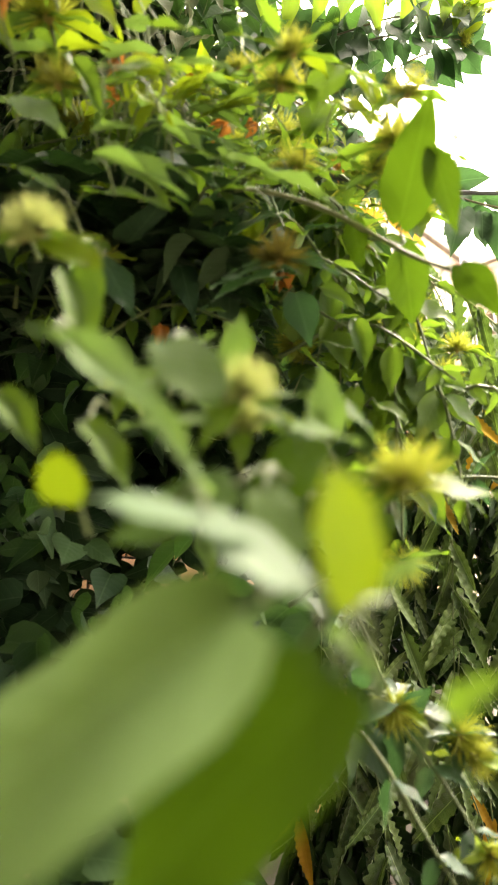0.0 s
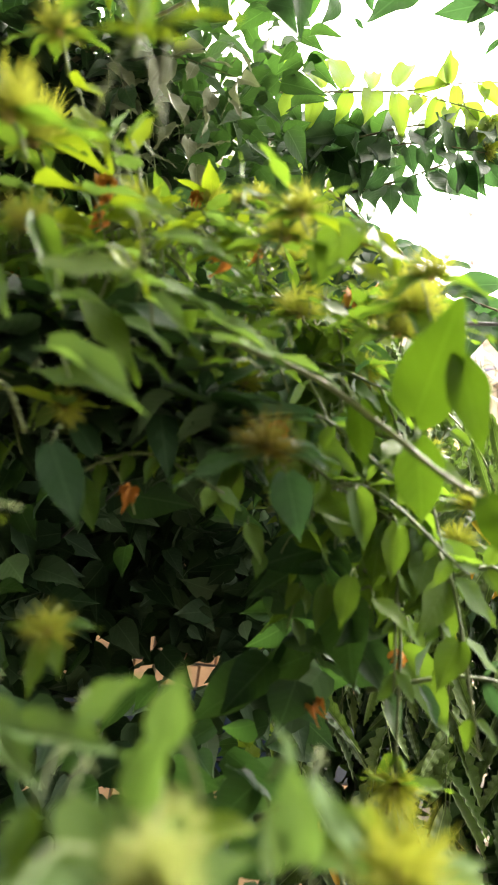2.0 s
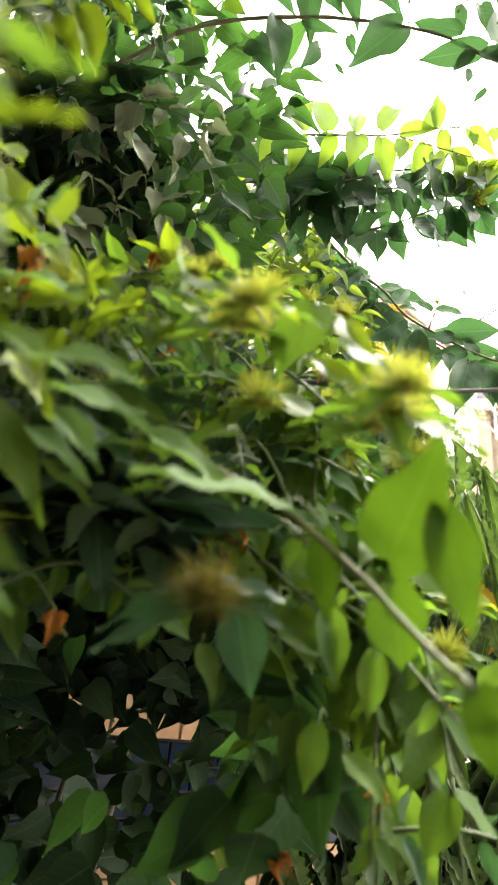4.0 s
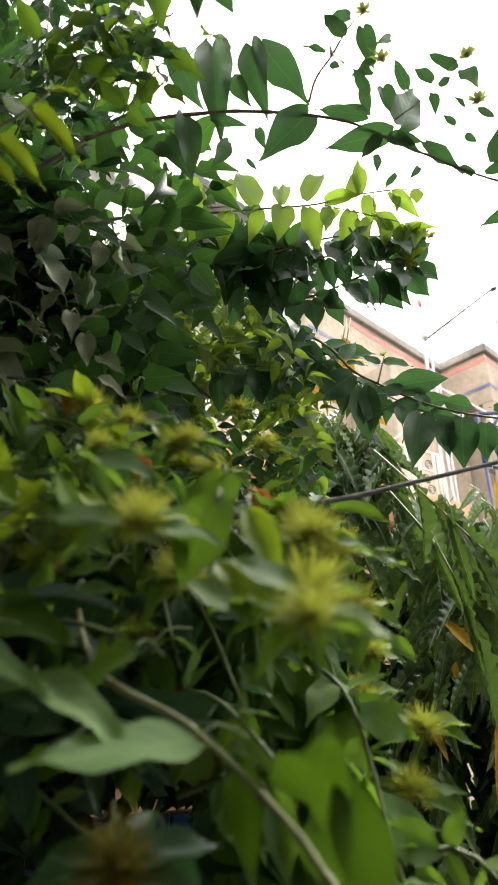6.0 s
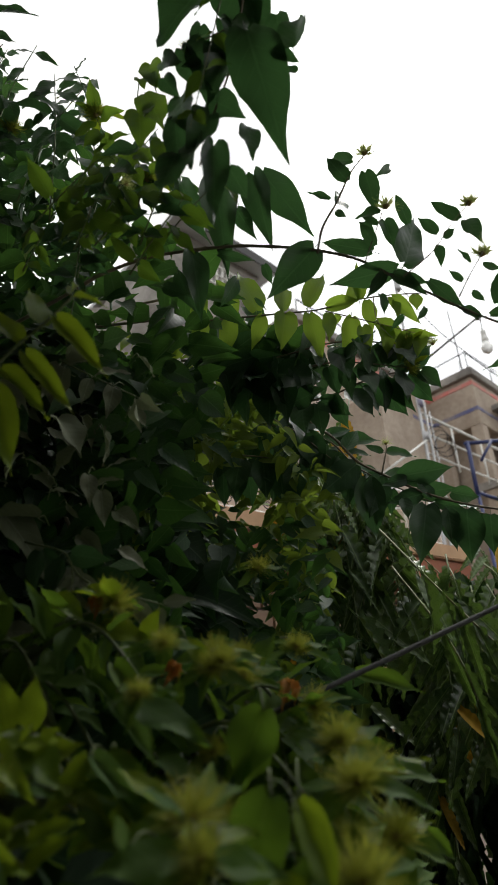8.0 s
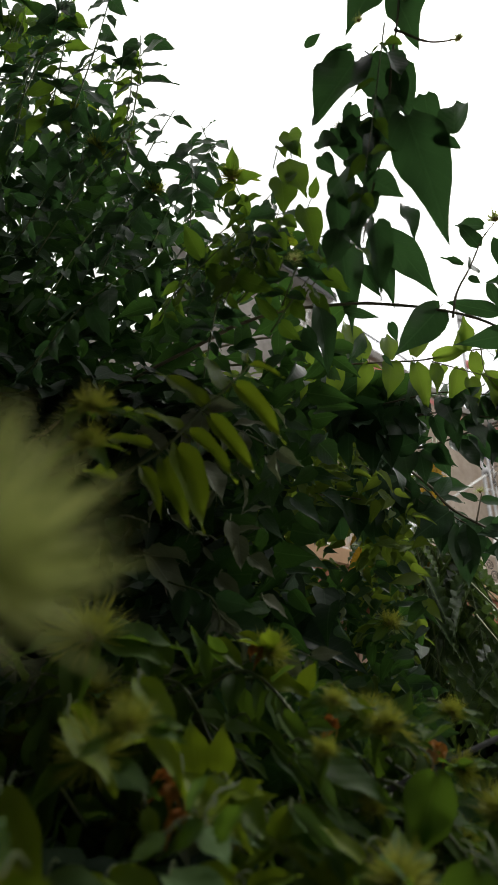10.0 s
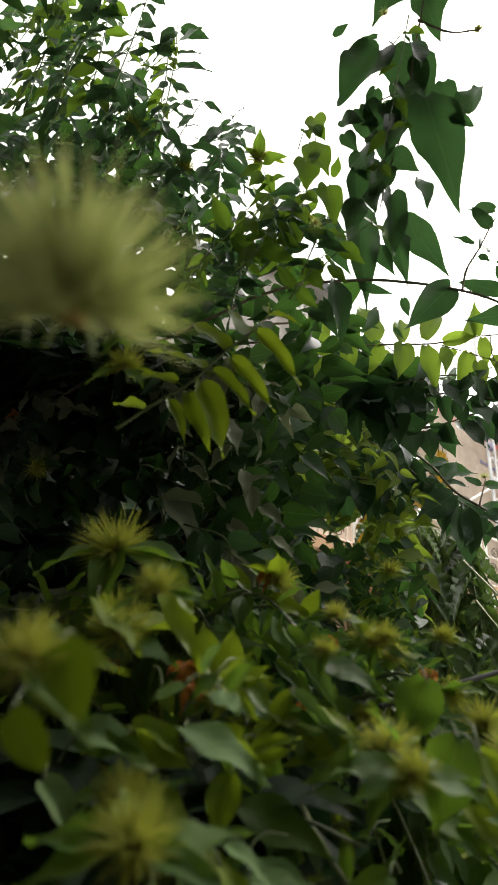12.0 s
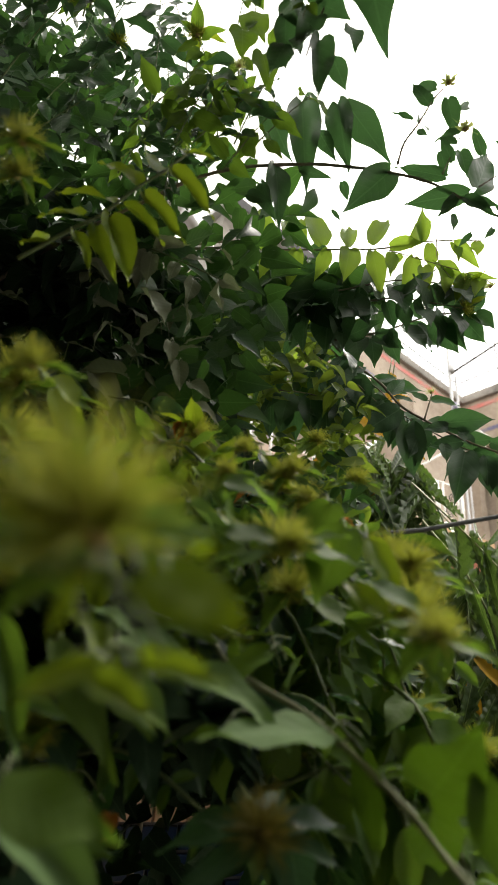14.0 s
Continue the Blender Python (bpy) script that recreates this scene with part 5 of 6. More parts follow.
def spray(vine, depth, stems, leaves, buds, meshes, r0, lean=0.005, stem=None, bud_size=0.019, face=(0, -0.72, -0.6), wide=0.9, long=1.0):
    """A spray that lies in an upright slab at one depth: stems and leaves in x and z, with a little play in depth."""
    first = None
    for i, s in enumerate(stems):
        play = [(x, depth + lean * math.sin(7 * x + i), z) for x, z in s]
        line = smooth_line(play, 5)
        r = r0 if i == 0 else r0 * 0.55
        ob = link_mesh("cane" if i == 0 else "side_shoot", tube_mesh("cane", line, r, r * 0.5, 6, 0.22), vine, "", (stem or STEM_BROWN,))
        first = first or ob
    for x0, z0, x1, z1, w in leaves:
        y0 = depth + lean * math.sin(7 * x0)
        put_leaf(meshes, first, (x0, y0, z0), (x0 + (x1 - x0) * long, y0 + rng.uniform(-0.02, 0.02), z0 + (z1 - z0) * long), w * wide, Vector(face) + Vector((rng.uniform(-0.35, 0.35), 0, rng.uniform(-0.2, 0.35))), rng.uniform(-0.25, 0.25))
    for x, z in buds:
        put_flower(first, (x, depth + lean * math.sin(7 * x), z), bud_size, (rng.uniform(-0.3, 0.3), -0.2, 1), BUDS, "bud")
    return first


arch = thing("arching_climber", "arching climber canes with broad dark leaves against the sky", "climbing plant")
spray(arch, ARCH_Y, ARCH_STEMS, ARCH_LEAVES + ARCH_MORE, [], VINE_OLD, 0.0025, wide=0.8)
spray(arch, SHOOT_Y, SHOOT_STEMS, SHOOT_LEAVES, SHOOT_BUDS, VINE_OLD, 0.0016, bud_size=0.023, wide=0.85)
sunlit = thing("backlit_climber", "climber canes with thin yellow-green leaves lit from behind", "climbing plant")
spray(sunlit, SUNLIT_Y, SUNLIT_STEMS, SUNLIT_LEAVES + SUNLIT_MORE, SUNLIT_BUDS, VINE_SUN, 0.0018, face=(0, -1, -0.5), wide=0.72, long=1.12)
low = thing("drooping_climber", "drooping climber canes with pointed dark green leaves", "climbing plant")
spray(low, LOW_Y, LOW_STEMS, LOW_LEAVES + LOW_MORE, LOW_BUDS, VINE_OLD, 0.0032, face=(0, -0.95, -0.25), wide=1.0, long=1.2)
for s in LOW_STEMS[:1] + LOW_STEMS[2:]:
    shoot(low, [(x, LOW_Y + 0.03, z) for x, z in s], 2 * len(s), 0.085, 0.5, VINE_OLD, 0.9, 0.0, stem=STEM_BROWN, face=(0, -0.95, -0.2), grow=0.2)
hanging = thing("hanging_climber", "dense climber shoot hanging down close by", "climbing plant")
spray(hanging, HANGING_Y, HANGING_STEMS[:1] + HANGING_STEMS[2:], HANGING_UPPER + HANGING_DENSE + HANGING_LOOSE, HANGING_BUDS, VINE_OLD, 0.0018, 0.006, bud_size=0.012, wide=0.92)
spray(hanging, 0.33, [HANGING_STEMS[1]], HANGING_FRONT, [HANGING_STEMS[1][-1]], VINE_OLD, 0.0016, 0.006, bud_size=0.013)
shoot(hanging, [(0.10, 0.34, 3.10), (0.078, 0.34, 2.92), (0.058, 0.34, 2.77)], 5, 0.035, 0.5, VINE, 0.9, 0.0, r0=0.001, face=(0, -0.9, -0.3), grow=0.1)
young = thing("young_climber", "young climber shoot with narrow yellow-green leaves", "climbing plant")
spray(young, YOUNG_Y, YOUNG_STEMS, YOUNG_LEAVES, [], VINE_YOUNG, 0.0018, 0.006, STEM, face=(0, -0.75, 0.5), long=0.9)

# darker spray under the backlit row
dark = thing("shaded_climber", "dense shaded climber spray with overlapping dark leaves", "climbing plant")
for pts, n in ((((-0.05, 0.85, 2.90), (0.10, 0.82, 2.87), (0.22, 0.80, 2.88), (0.33, 0.79, 2.86)), 7), (((0.06, 0.86, 2.87), (0.13, 0.82, 2.84), (0.22, 0.80, 2.84), (0.33, 0.80, 2.82)), 8),
               (((0.12, 0.88, 2.81), (0.20, 0.84, 2.80), (0.28, 0.82, 2.82), (0.36, 0.82, 2.83)), 7)):
    shoot(dark, pts, n + 3, 0.085, 0.55, VINE_OLD, 0.7, 0.3, stem=STEM_BROWN, face=(0, -0.9, -0.35), grow=0.3)

dark_clump = [(-0.056, 3.001), (0.027, 3.031), (0.132, 2.966), (0.204, 2.932), (0.196, 2.856), (0.082, 2.841), (-0.059, 2.884)]
climber = thing("climbing_vine", "tall dark mass of climber with broad leaves on woody stems", "climbing plant")
MASS = [(-1.3, 3.9), (-0.55, 3.72), (-0.38, 3.55), (-0.25, 3.32), (-0.10, 3.14), (0.02, 3.0), (0.04, 2.86), (0.02, 2.72), (0.07, 2.55), (0.08, 2.3), (-1.3, 2.3)]


def hollow(x, z):
    """1 in the two deep hollows of the climber, 0 outside."""
    a, b = ((x + 0.08) / 0.19) ** 2 + ((z - 2.13) / 0.18) ** 2, ((x + 0.26) / 0.18) ** 2 + ((z - 2.57) / 0.14) ** 2
    return max(0.0, min(1.0, 2.2 * (1 - min(a, b))))


def peep(x, z, y):
    """1 where one looks through the climber to the ledge behind, 0 outside."""
    d = ((x - 0.05 + 0.1 * (y - 0.7)) / (0.09 + 0.08 * (y - 0.7))) ** 2 + ((z - 2.54 - 0.58 * (y - 0.7)) / 0.15) ** 2
    low = ((x - 0.105 + 0.105 * (y - 0.7)) / (0.035 + 0.02 * (y - 0.7))) ** 2 + ((z - 2.405 - 0.26 * (y - 0.7)) / (0.045 + 0.03 * (y - 0.7))) ** 2
    return max(0.0, min(1.0, 2.0 * (1 - min(d, low))))


leaf_mass("leaves", MASS, lambda x, z: 0.70 - 0.12 * x, 0.07, 4300, 0.054, LEAF_MASS, climber, 21, label="overlapping leaves of the climber", width=(0.42, 0.62), tilt=(-0.9, 0.5),
          keep=lambda x, z: (1.0 if z < 3.0 + 0.4 * max(0, -x - 0.1) else max(0.2, 0.7 - (z - 3.0) * 0.6)) * (0.5 if z > 2.85 and x > -0.4 else 1.0) * (1 - 0.96 * hollow(x, z)) * (1 - 0.95 * peep(x, z, 0.7)))
leaf_mass("inner_leaves", [(-1.9, 3.5), (-0.8, 3.25), (-0.4, 3.05), (-0.14, 2.9), (0.02, 2.76), (0.05, 2.1), (-1.9, 2.1)], lambda x, z: 0.92 - 0.1 * x + 0.4 * hollow(x, z), 0.08, 4800, 0.075, LEAF_SHADE, climber, 22, label="inner leaves coloured dark for shade", keep=lambda x, z: 1 - peep(x, z, 0.95))
leaf_mass("clump_leaves", dark_clump, lambda x, z: 0.86, 0.03, 90, 0.07, LEAF_MASS, dark, 35, label="dense clump of overlapping dark leaves", width=(0.45, 0.6), droop=1.1, tilt=(-0.4, 0.5))
LOWER = [(-1.2, 2.5), (-0.2, 2.46), (0.08, 2.42), (0.13, 2.36), (0.17, 2.27), (0.19, 2.16), (0.17, 2.06), (0.12, 1.93), (0.08, 1.84), (0.03, 1.7), (-0.05, 1.2), (-1.2, 1.2)]


def gap(x, z):
    """Thin where the tiled wall shows through."""
    d = ((x + 0.0) / 0.11) ** 2 + ((z - 1.96) / 0.07) ** 2
    return 1.0 if d > 1 else 0.55


leaf_mass("lower_leaves", LOWER, lambda x, z: 0.66 - 0.06 * x + 0.10 * max(0, z - 2.2), 0.06, 2300, 0.06, LEAF_MASS, climber, 23, label="leaves of the lower climber",
          keep=lambda x, z: gap(x, z) * (0.5 if x < 0.04 and z < 2.22 else 1.0) * (1 - 0.93 * hollow(x, z)) * (1 - 0.9 * peep(x, z, 0.66)))
leaf_mass("inner_leaves", [(-1.2, 2.4), (0.05, 2.4), (0.18, 2.2), (0.1, 1.9), (0.0, 1.6), (-0.1, 1.2), (-1.2, 1.2)], lambda x, z: 0.95 + 0.3 * hollow(x, z), 0.06, 1700, 0.07, LEAF_SHADE, climber, 24, label="inner leaves coloured dark for shade",
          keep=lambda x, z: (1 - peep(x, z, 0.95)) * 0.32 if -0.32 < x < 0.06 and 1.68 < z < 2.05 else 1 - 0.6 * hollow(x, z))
leaf_mass("canopy_leaves", [(-1.6, 3.25), (-0.5, 3.2), (-0.32, 3.28), (-0.45, 3.55), (-0.7, 3.75), (-1.6, 3.95)], lambda x, z: 0.46, 0.10, 300, 0.06, LEAF_MASS, climber, 28, label="leaves of the overhanging canopy", width=(0.42, 0.6), tilt=(-1.0, 0.4))
leaf_mass("canopy_leaves", [(-1.4, 3.1), (-0.35, 3.0), (-0.16, 3.12), (-0.36, 3.5), (-0.6, 3.75), (-1.4, 3.95)], lambda x, z: 0.84, 0.1, 1500, 0.055, LEAF_SHADE, climber, 27, label="leaves of the upper canopy", width=(0.4, 0.58), tilt=(-0.9, 0.4))
leaf_mass("inner_leaves", [(-1.3, 3.6), (-0.6, 3.35), (-0.3, 3.1), (-0.05, 2.8), (0.06, 2.5), (0.16, 2.3), (0.2, 2.08), (-1.3, 2.08)], lambda x, z: 1.5, 0.06, 4800, 0.10, LEAF_SHADE, climber, 29, label="inner leaves coloured dark for shade", keep=lambda x, z: 1 - peep(x, z, 1.45))
leaf_mass("inner_leaves", [(-1.3, 2.12), (0.1, 2.12), (0.1, 1.9), (-0.1, 1.9), (-0.14, 1.5), (-1.3, 1.5)], lambda x, z: 1.5, 0.06, 1300, 0.10, LEAF_SHADE, climber, 30, label="inner leaves coloured dark for shade",
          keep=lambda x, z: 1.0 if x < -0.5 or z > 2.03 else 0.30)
# leaf layers added to keep sky light out of the hollows
leaf_mass("roof_leaves", [(-1.3, 2.56), (-0.3, 2.52), (-0.02, 2.46), (0.0, 2.38), (-0.3, 2.42), (-1.3, 2.44)], lambda x, z: 1.15, 0.3, 2600, 0.085, LEAF_SHADE, climber, 32, droop=0.3, label="thick leaf layer added over the hollow for shade", tilt=(0.8, 2.5), keep=lambda x, z: 1 - 0.8 * peep(x, z, 0.85))
leaf_mass("roof_leaves", [(-0.50, 2.28), (-0.02, 2.25), (0.03, 2.21), (0.03, 2.17), (-0.50, 2.18)], lambda x, z: 0.53, 0.07, 1300, 0.055, LEAF_SHADE, climber, 33, droop=0.3, label="leaf layer added over the lower hollow for shade", tilt=(0.8, 2.5))
leaf_mass("roof_leaves", [(-0.62, 2.84), (-0.16, 2.76), (-0.12, 2.70), (-0.62, 2.72)], lambda x, z: 0.68, 0.08, 800, 0.06, LEAF_SHADE, climber, 37, droop=0.4, label="leaf layer added over the middle hollow for shade", tilt=(0.6, 2.2))
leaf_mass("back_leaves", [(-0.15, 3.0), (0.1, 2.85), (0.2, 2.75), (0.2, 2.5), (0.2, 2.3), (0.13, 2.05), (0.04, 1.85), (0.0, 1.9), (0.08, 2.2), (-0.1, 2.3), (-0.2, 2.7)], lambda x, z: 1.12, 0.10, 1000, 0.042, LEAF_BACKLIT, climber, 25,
          label="small leaves behind, coloured bright for backlight", width=(0.35, 0.55), keep=lambda x, z: (1 - 0.97 * peep(x, z, 1.12)) * (1.0 if z > 2.66 else 0.25))
leaf_mass("back_leaves", [(-0.1, 2.66), (0.2, 2.66), (0.2, 2.3), (0.13, 2.05), (0.04, 1.85), (0.0, 1.9), (0.08, 2.2), (-0.1, 2.3)], lambda x, z: 1.12, 0.10, 900, 0.045, LEAF_MASS, climber, 38,
          label="small dull leaves behind", width=(0.35, 0.55), keep=lambda x, z: 1 - 0.97 * peep(x, z, 1.12))
leaf_mass("sunlit_leaves", [(-0.28, 3.2), (0.0, 3.12), (0.12, 3.0), (0.12, 2.86), (0.0, 2.80), (-0.12, 2.79), (-0.28, 2.9)], lambda x, z: 1.28, 0.06, 620, 0.05, LEAF_BACKLIT, climber, 34, label="small yellow-green leaves with light from behind put into their colour", width=(0.4, 0.6))
leaf_mass("sunlit_leaves", [(-0.258, 3.074), (0.129, 3.083), (0.132, 2.838), (0.055, 2.764), (-0.146, 2.781), (-0.263, 2.872)], lambda x, z: 1.0, 0.05, 420, 0.04, LEAF_BACKLIT, climber, 36, label="small yellow-green leaves with light from behind put into their colour", width=(0.4, 0.6))
for i in range(7):
    x = -1.05 + 0.12 * i + rng.uniform(-0.04, 0.04)
    pts = [(x + 0.1, 1.7, -0.03), (x + 0.05, 1.7, 0.7), (x - 0.04, 1.7, 1.4), (x + rng.uniform(-0.05, 0.05), 1.66, 2.0), (x + rng.uniform(-0.08, 0.08), 1.4, 2.6), (x + rng.uniform(-0.15, 0.1), 0.95, 3.0)]
    link_mesh("woody_stem", tube_mesh("woody_stem", smooth_line(pts, 6), 0.011, 0.004, 7, 0.2), climber, "", (STEM_BROWN,))
# canes that carry the sprays back to the woody stems
for a, b, c in (((-0.6, 0.75, 2.6), (-0.35, 0.62, 2.72), (-0.106, 0.563, 2.829)), ((-0.6, 0.8, 2.8), (-0.3, 0.8, 2.93), (-0.03, 0.79, 2.95)), ((-0.5, 0.85, 2.9), (-0.2, 0.95, 3.12), (0.02, 1.0, 3.19))):
    link_mesh("woody_stem", tube_mesh("woody_stem", smooth_line([a, b, c], 6), 0.0035, 0.0024, 6, 0.2), climber, "", (STEM_BROWN,))

def sky_line(x, y):
    """Height at which the climber gives way to the sky."""
    return 3.04 + 1.4 * (y - 0.5) - 1.3 * x


# upper left shoots with leaves against the sky
upper = thing("upper_climber", "upper climber shoots reaching up into the bright sky", "climbing plant")
for i in range(36):
    x0 = rng.uniform(-0.74, -0.05)
    y0 = rng.uniform(0.44, 0.64)
    dx, dz = rng.uniform(-0.05, 0.16), rng.uniform(0.08, 0.26)
    z0 = sky_line(x0 + dx, y0 - 0.04) - rng.choice((0.02, 0.06, 0.14, 0.26)) - rng.uniform(0, 0.06) - dz
    if x0 > -0.14 and z0 < 2.62:
        continue
    shoot(upper, [(x0, y0, z0), (x0 + dx * 0.4, y0 - 0.02, z0 + dz * 0.6), (x0 + dx, y0 - 0.04, z0 + dz)], rng.randint(6, 9), rng.uniform(0.030, 0.054), 0.42, VINE_OLD if i % 6 else VINE, 1.5, 0.12, r0=0.0011, face=(0, -0.9, -0.1), grow=-0.1)
# shoots at the right of the upper climber, open to the sky behind
for i in range(11):
    x0, z0 = -0.15 + 0.014 * i, 2.80 + 0.03 * (i % 4) - 0.004 * i
    y0 = rng.uniform(0.46, 0.54)
    dx = rng.uniform(0.01, 0.05)
    shoot(upper, [(x0, y0, z0), (x0 + dx, y0 - 0.01, z0 + 0.05), (x0 + 2 * dx, y0 - 0.02, z0 + 0.09)], rng.randint(3, 5), rng.uniform(0.036, 0.05), 0.46, VINE_OLD if i % 2 else VINE, 1.3, 0.1, r0=0.0011, face=(0, -0.9, -0.1), grow=0.0)
# loose tall shoots overhead with the sky between their leaves
for i in range(9):
    x0 = -0.60 + 0.045 * i + rng.uniform(-0.02, 0.02)
    y0, z0 = rng.uniform(0.40, 0.48), 3.02 - 0.5 * (x0 + 0.2)
    lean = rng.uniform(-0.04, 0.05)
    shoot(upper, [(x0, y0, z0), (x0 + lean * 0.5, y0 - 0.01, z0 + 0.18), (x0 + lean, y0 - 0.03, z0 + rng.uniform(0.26, 0.42))], rng.randint(6, 9), 0.05, 0.44, VINE if i % 2 else VINE_OLD, 1.5, 0.0, r0=0.0012, face=(0, -0.9, -0.1), grow=0.0)
# grey-green leaves that catch the light on the shaded face
face_vine = thing("shaded_face_climber", "climber shoots with dull grey-green leaves on the shaded face", "climbing plant")
for i in range(34):
    x0, z0 = rng.uniform(-0.55, -0.06), rng.uniform(2.32, 2.78)
    y0 = 0.60 - 0.10 * x0 + rng.uniform(-0.05, 0.03)
    if rng.random() < 0.97 * hollow(x0 + 0.05, z0 - 0.04) or peep(x0 + 0.06, z0 - 0.05, y0) > 0.2 or x0 > -0.13 and z0 > 2.5:
        continue
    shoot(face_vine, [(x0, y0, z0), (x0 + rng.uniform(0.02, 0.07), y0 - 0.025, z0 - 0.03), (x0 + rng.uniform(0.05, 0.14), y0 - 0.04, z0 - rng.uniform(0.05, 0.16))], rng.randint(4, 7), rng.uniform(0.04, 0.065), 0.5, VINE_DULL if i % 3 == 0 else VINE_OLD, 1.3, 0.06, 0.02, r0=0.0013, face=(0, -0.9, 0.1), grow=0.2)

front = thing("flowering_climber", "flowering climber shoots with hairy yellow-green flower heads", "climbing plant")
for i in range(64):
    x0 = rng.uniform(-0.40, 0.20)
    top = 2.38 - 0.35 * max(0, x0 + 0.05) - 0.1 * max(0, -x0 - 0.1)
    z0 = rng.uniform(2.12 if x0 < 0.02 else 1.75, top)
    y0 = 0.56 + 0.10 * max(0, x0) + rng.uniform(-0.05, 0.04)
    if x0 > 0.09 and (z0 > 2.1 or z0 < 2.0) or gap(x0, z0) < 1 or rng.random() < 0.85 * hollow(x0 + 0.05, z0) or peep(x0 + 0.06, z0, y0) > 0.3:
        continue
    reach = rng.uniform(0.07, 0.15)
    shoot(front, [(x0, y0, z0), (x0 + reach * 0.5, y0 - 0.03, z0 + 0.02), (x0 + reach, y0 - 0.05, z0 + rng.uniform(-0.09, 0.03))], rng.randint(4, 7), rng.uniform(0.04, 0.06), 0.48, VINE_YOUNG if x0 < 0.04 and z0 < 2.2 and rng.random() < 0.15 else VINE if rng.random() < 0.6 else VINE_OLD, 0.5, 0.5, 0.02, face=(0, -0.45, 0.9))
# leaves that hang from the right edge of the climber and catch the light
edge = thing("edge_climber", "hanging climber shoots with pale glossy leaves at the edge", "climbing plant")
for i in range(40):
    u = 0.85 * rng.random()
    x0, z0 = 0.06 + 0.17 * u + rng.uniform(-0.04, 0.02), 2.36 - 0.34 * u + rng.uniform(-0.12, 0.04)
    y0 = 0.62 + rng.uniform(-0.06, 0.12)
    if z0 < 2.1:
        continue
    shoot(edge, [(x0, y0, z0), (x0 + 0.03, y0 - 0.03, z0 - 0.03), (x0 + rng.uniform(0.0, 0.06), y0 - 0.04, z0 - rng.uniform(0.08, 0.16))], rng.randint(5, 7), rng.uniform(0.04, 0.065), 0.55, VINE, 1.0, 0.25, 0.01, face=(0.3, -0.6, 0.8))
for x, y, z in ((-0.034, 0.462, 2.115), (0.009, 0.441, 2.3), (-0.063, 0.383, 2.297), (-0.065, 0.38, 2.311), (0.175, 0.6, 2.031), (0.11, 0.58, 1.987), (0.027, 0.5, 2.358), (-0.077, 0.26, 2.204), (-0.084, 0.42, 2.315)):
    put_dry(rod("stalk", (x, y, z), (x - 0.005, y + 0.035, z - 0.008), 0.001, STEM, front, 4), (x, y, z), 0.013)


def placed(vine, rows, meshes, face, twist=0.15, play=0.2):
    """Single leaves on stalks that run back into the climber."""
    for base, tip, w in rows:
        base, tip = Vector(base), Vector(tip)
        back = base + (base - tip).normalized() * 0.012 + Vector((rng.uniform(-0.012, 0.012), 0.026, rng.uniform(-0.014, 0.01)))
        line = smooth_line([back, back.lerp(base, 0.6) + Vector((0, 0, 0.006)), base], 4)
        ob = link_mesh("stalk", tube_mesh("stalk", line, 0.0008, 0.0006, 5), vine, "", (STEM,))
        put_leaf(meshes, ob, base, tip, w, Vector(face) + Vector((rng.uniform(-play, play), rng.uniform(-play, play), 0)), rng.uniform(-twist, twist))


near = thing("near_climber", "climber leaves close by, many coloured pale for sky light", "climbing plant")
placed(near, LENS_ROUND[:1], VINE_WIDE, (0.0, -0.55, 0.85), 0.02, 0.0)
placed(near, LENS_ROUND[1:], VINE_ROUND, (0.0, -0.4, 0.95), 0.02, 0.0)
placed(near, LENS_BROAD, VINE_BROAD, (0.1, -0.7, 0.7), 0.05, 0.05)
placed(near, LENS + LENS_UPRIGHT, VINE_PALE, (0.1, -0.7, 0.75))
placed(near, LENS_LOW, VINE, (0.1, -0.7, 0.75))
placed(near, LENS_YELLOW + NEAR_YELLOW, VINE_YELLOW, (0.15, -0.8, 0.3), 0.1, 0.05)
placed(near, HEAD_LEAVES, VINE_YOUNG, (0.0, -0.5, 0.9), 0.05, 0.1)
placed(near, BELOW_HEAD[:3], VINE_YOUNG, (0.0, -0.8, 0.6), 0.05, 0.1)
placed(near, BELOW_HEAD[3:], VINE, (0.0, -0.8, 0.6), 0.05, 0.1)
placed(near, NEAR_PALE, VINE_PALE, (0.0, -0.8, 0.6))
shelf = thing("shelf_climber", "flat top of the climber with narrow green leaves", "climbing plant")
placed(shelf, SHELF_PALE, VINE_PALE, (0.1, -0.7, 0.75))
placed(shelf, SHELF_FRONT + SHELF_SUN, VINE, (0.1, -0.7, 0.75))
placed(shelf, SHELF_YOUNG + STAR_YOUNG, VINE_YOUNG, (0.1, -0.8, 0.6))
placed(shelf, CANE_LEAVES, VINE_CANE, (-0.15, -0.9, -0.15), 0.1, 0.1)
placed(shelf, SHELF_RIGHT + SHELF_EDGE, VINE, (0.25, -0.9, 0.35))
placed(shelf, SHELF_DARK, VINE_OLD, (0, -0.75, 0.65))
placed(upper, UPPER_LEAVES, VINE, (0, -0.95, 0.1))
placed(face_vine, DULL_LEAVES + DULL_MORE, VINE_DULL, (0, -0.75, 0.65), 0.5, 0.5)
side = thing("side_climber", "climber shoots with broad rounded leaves in half shade", "climbing plant")
placed(side, SIDE + HOLLOW_LOW, VINE, (0, -0.7, 0.7))
placed(side, LOW_LEFT[::2], VINE_PALE, (0, -0.35, 0.95))
placed(side, LOW_LEFT[1::2], VINE_YOUNG, (0, -0.35, 0.95))
placed(side, ROUND_CLUSTER, VINE_YOUNG, (0, -0.6, 0.8))
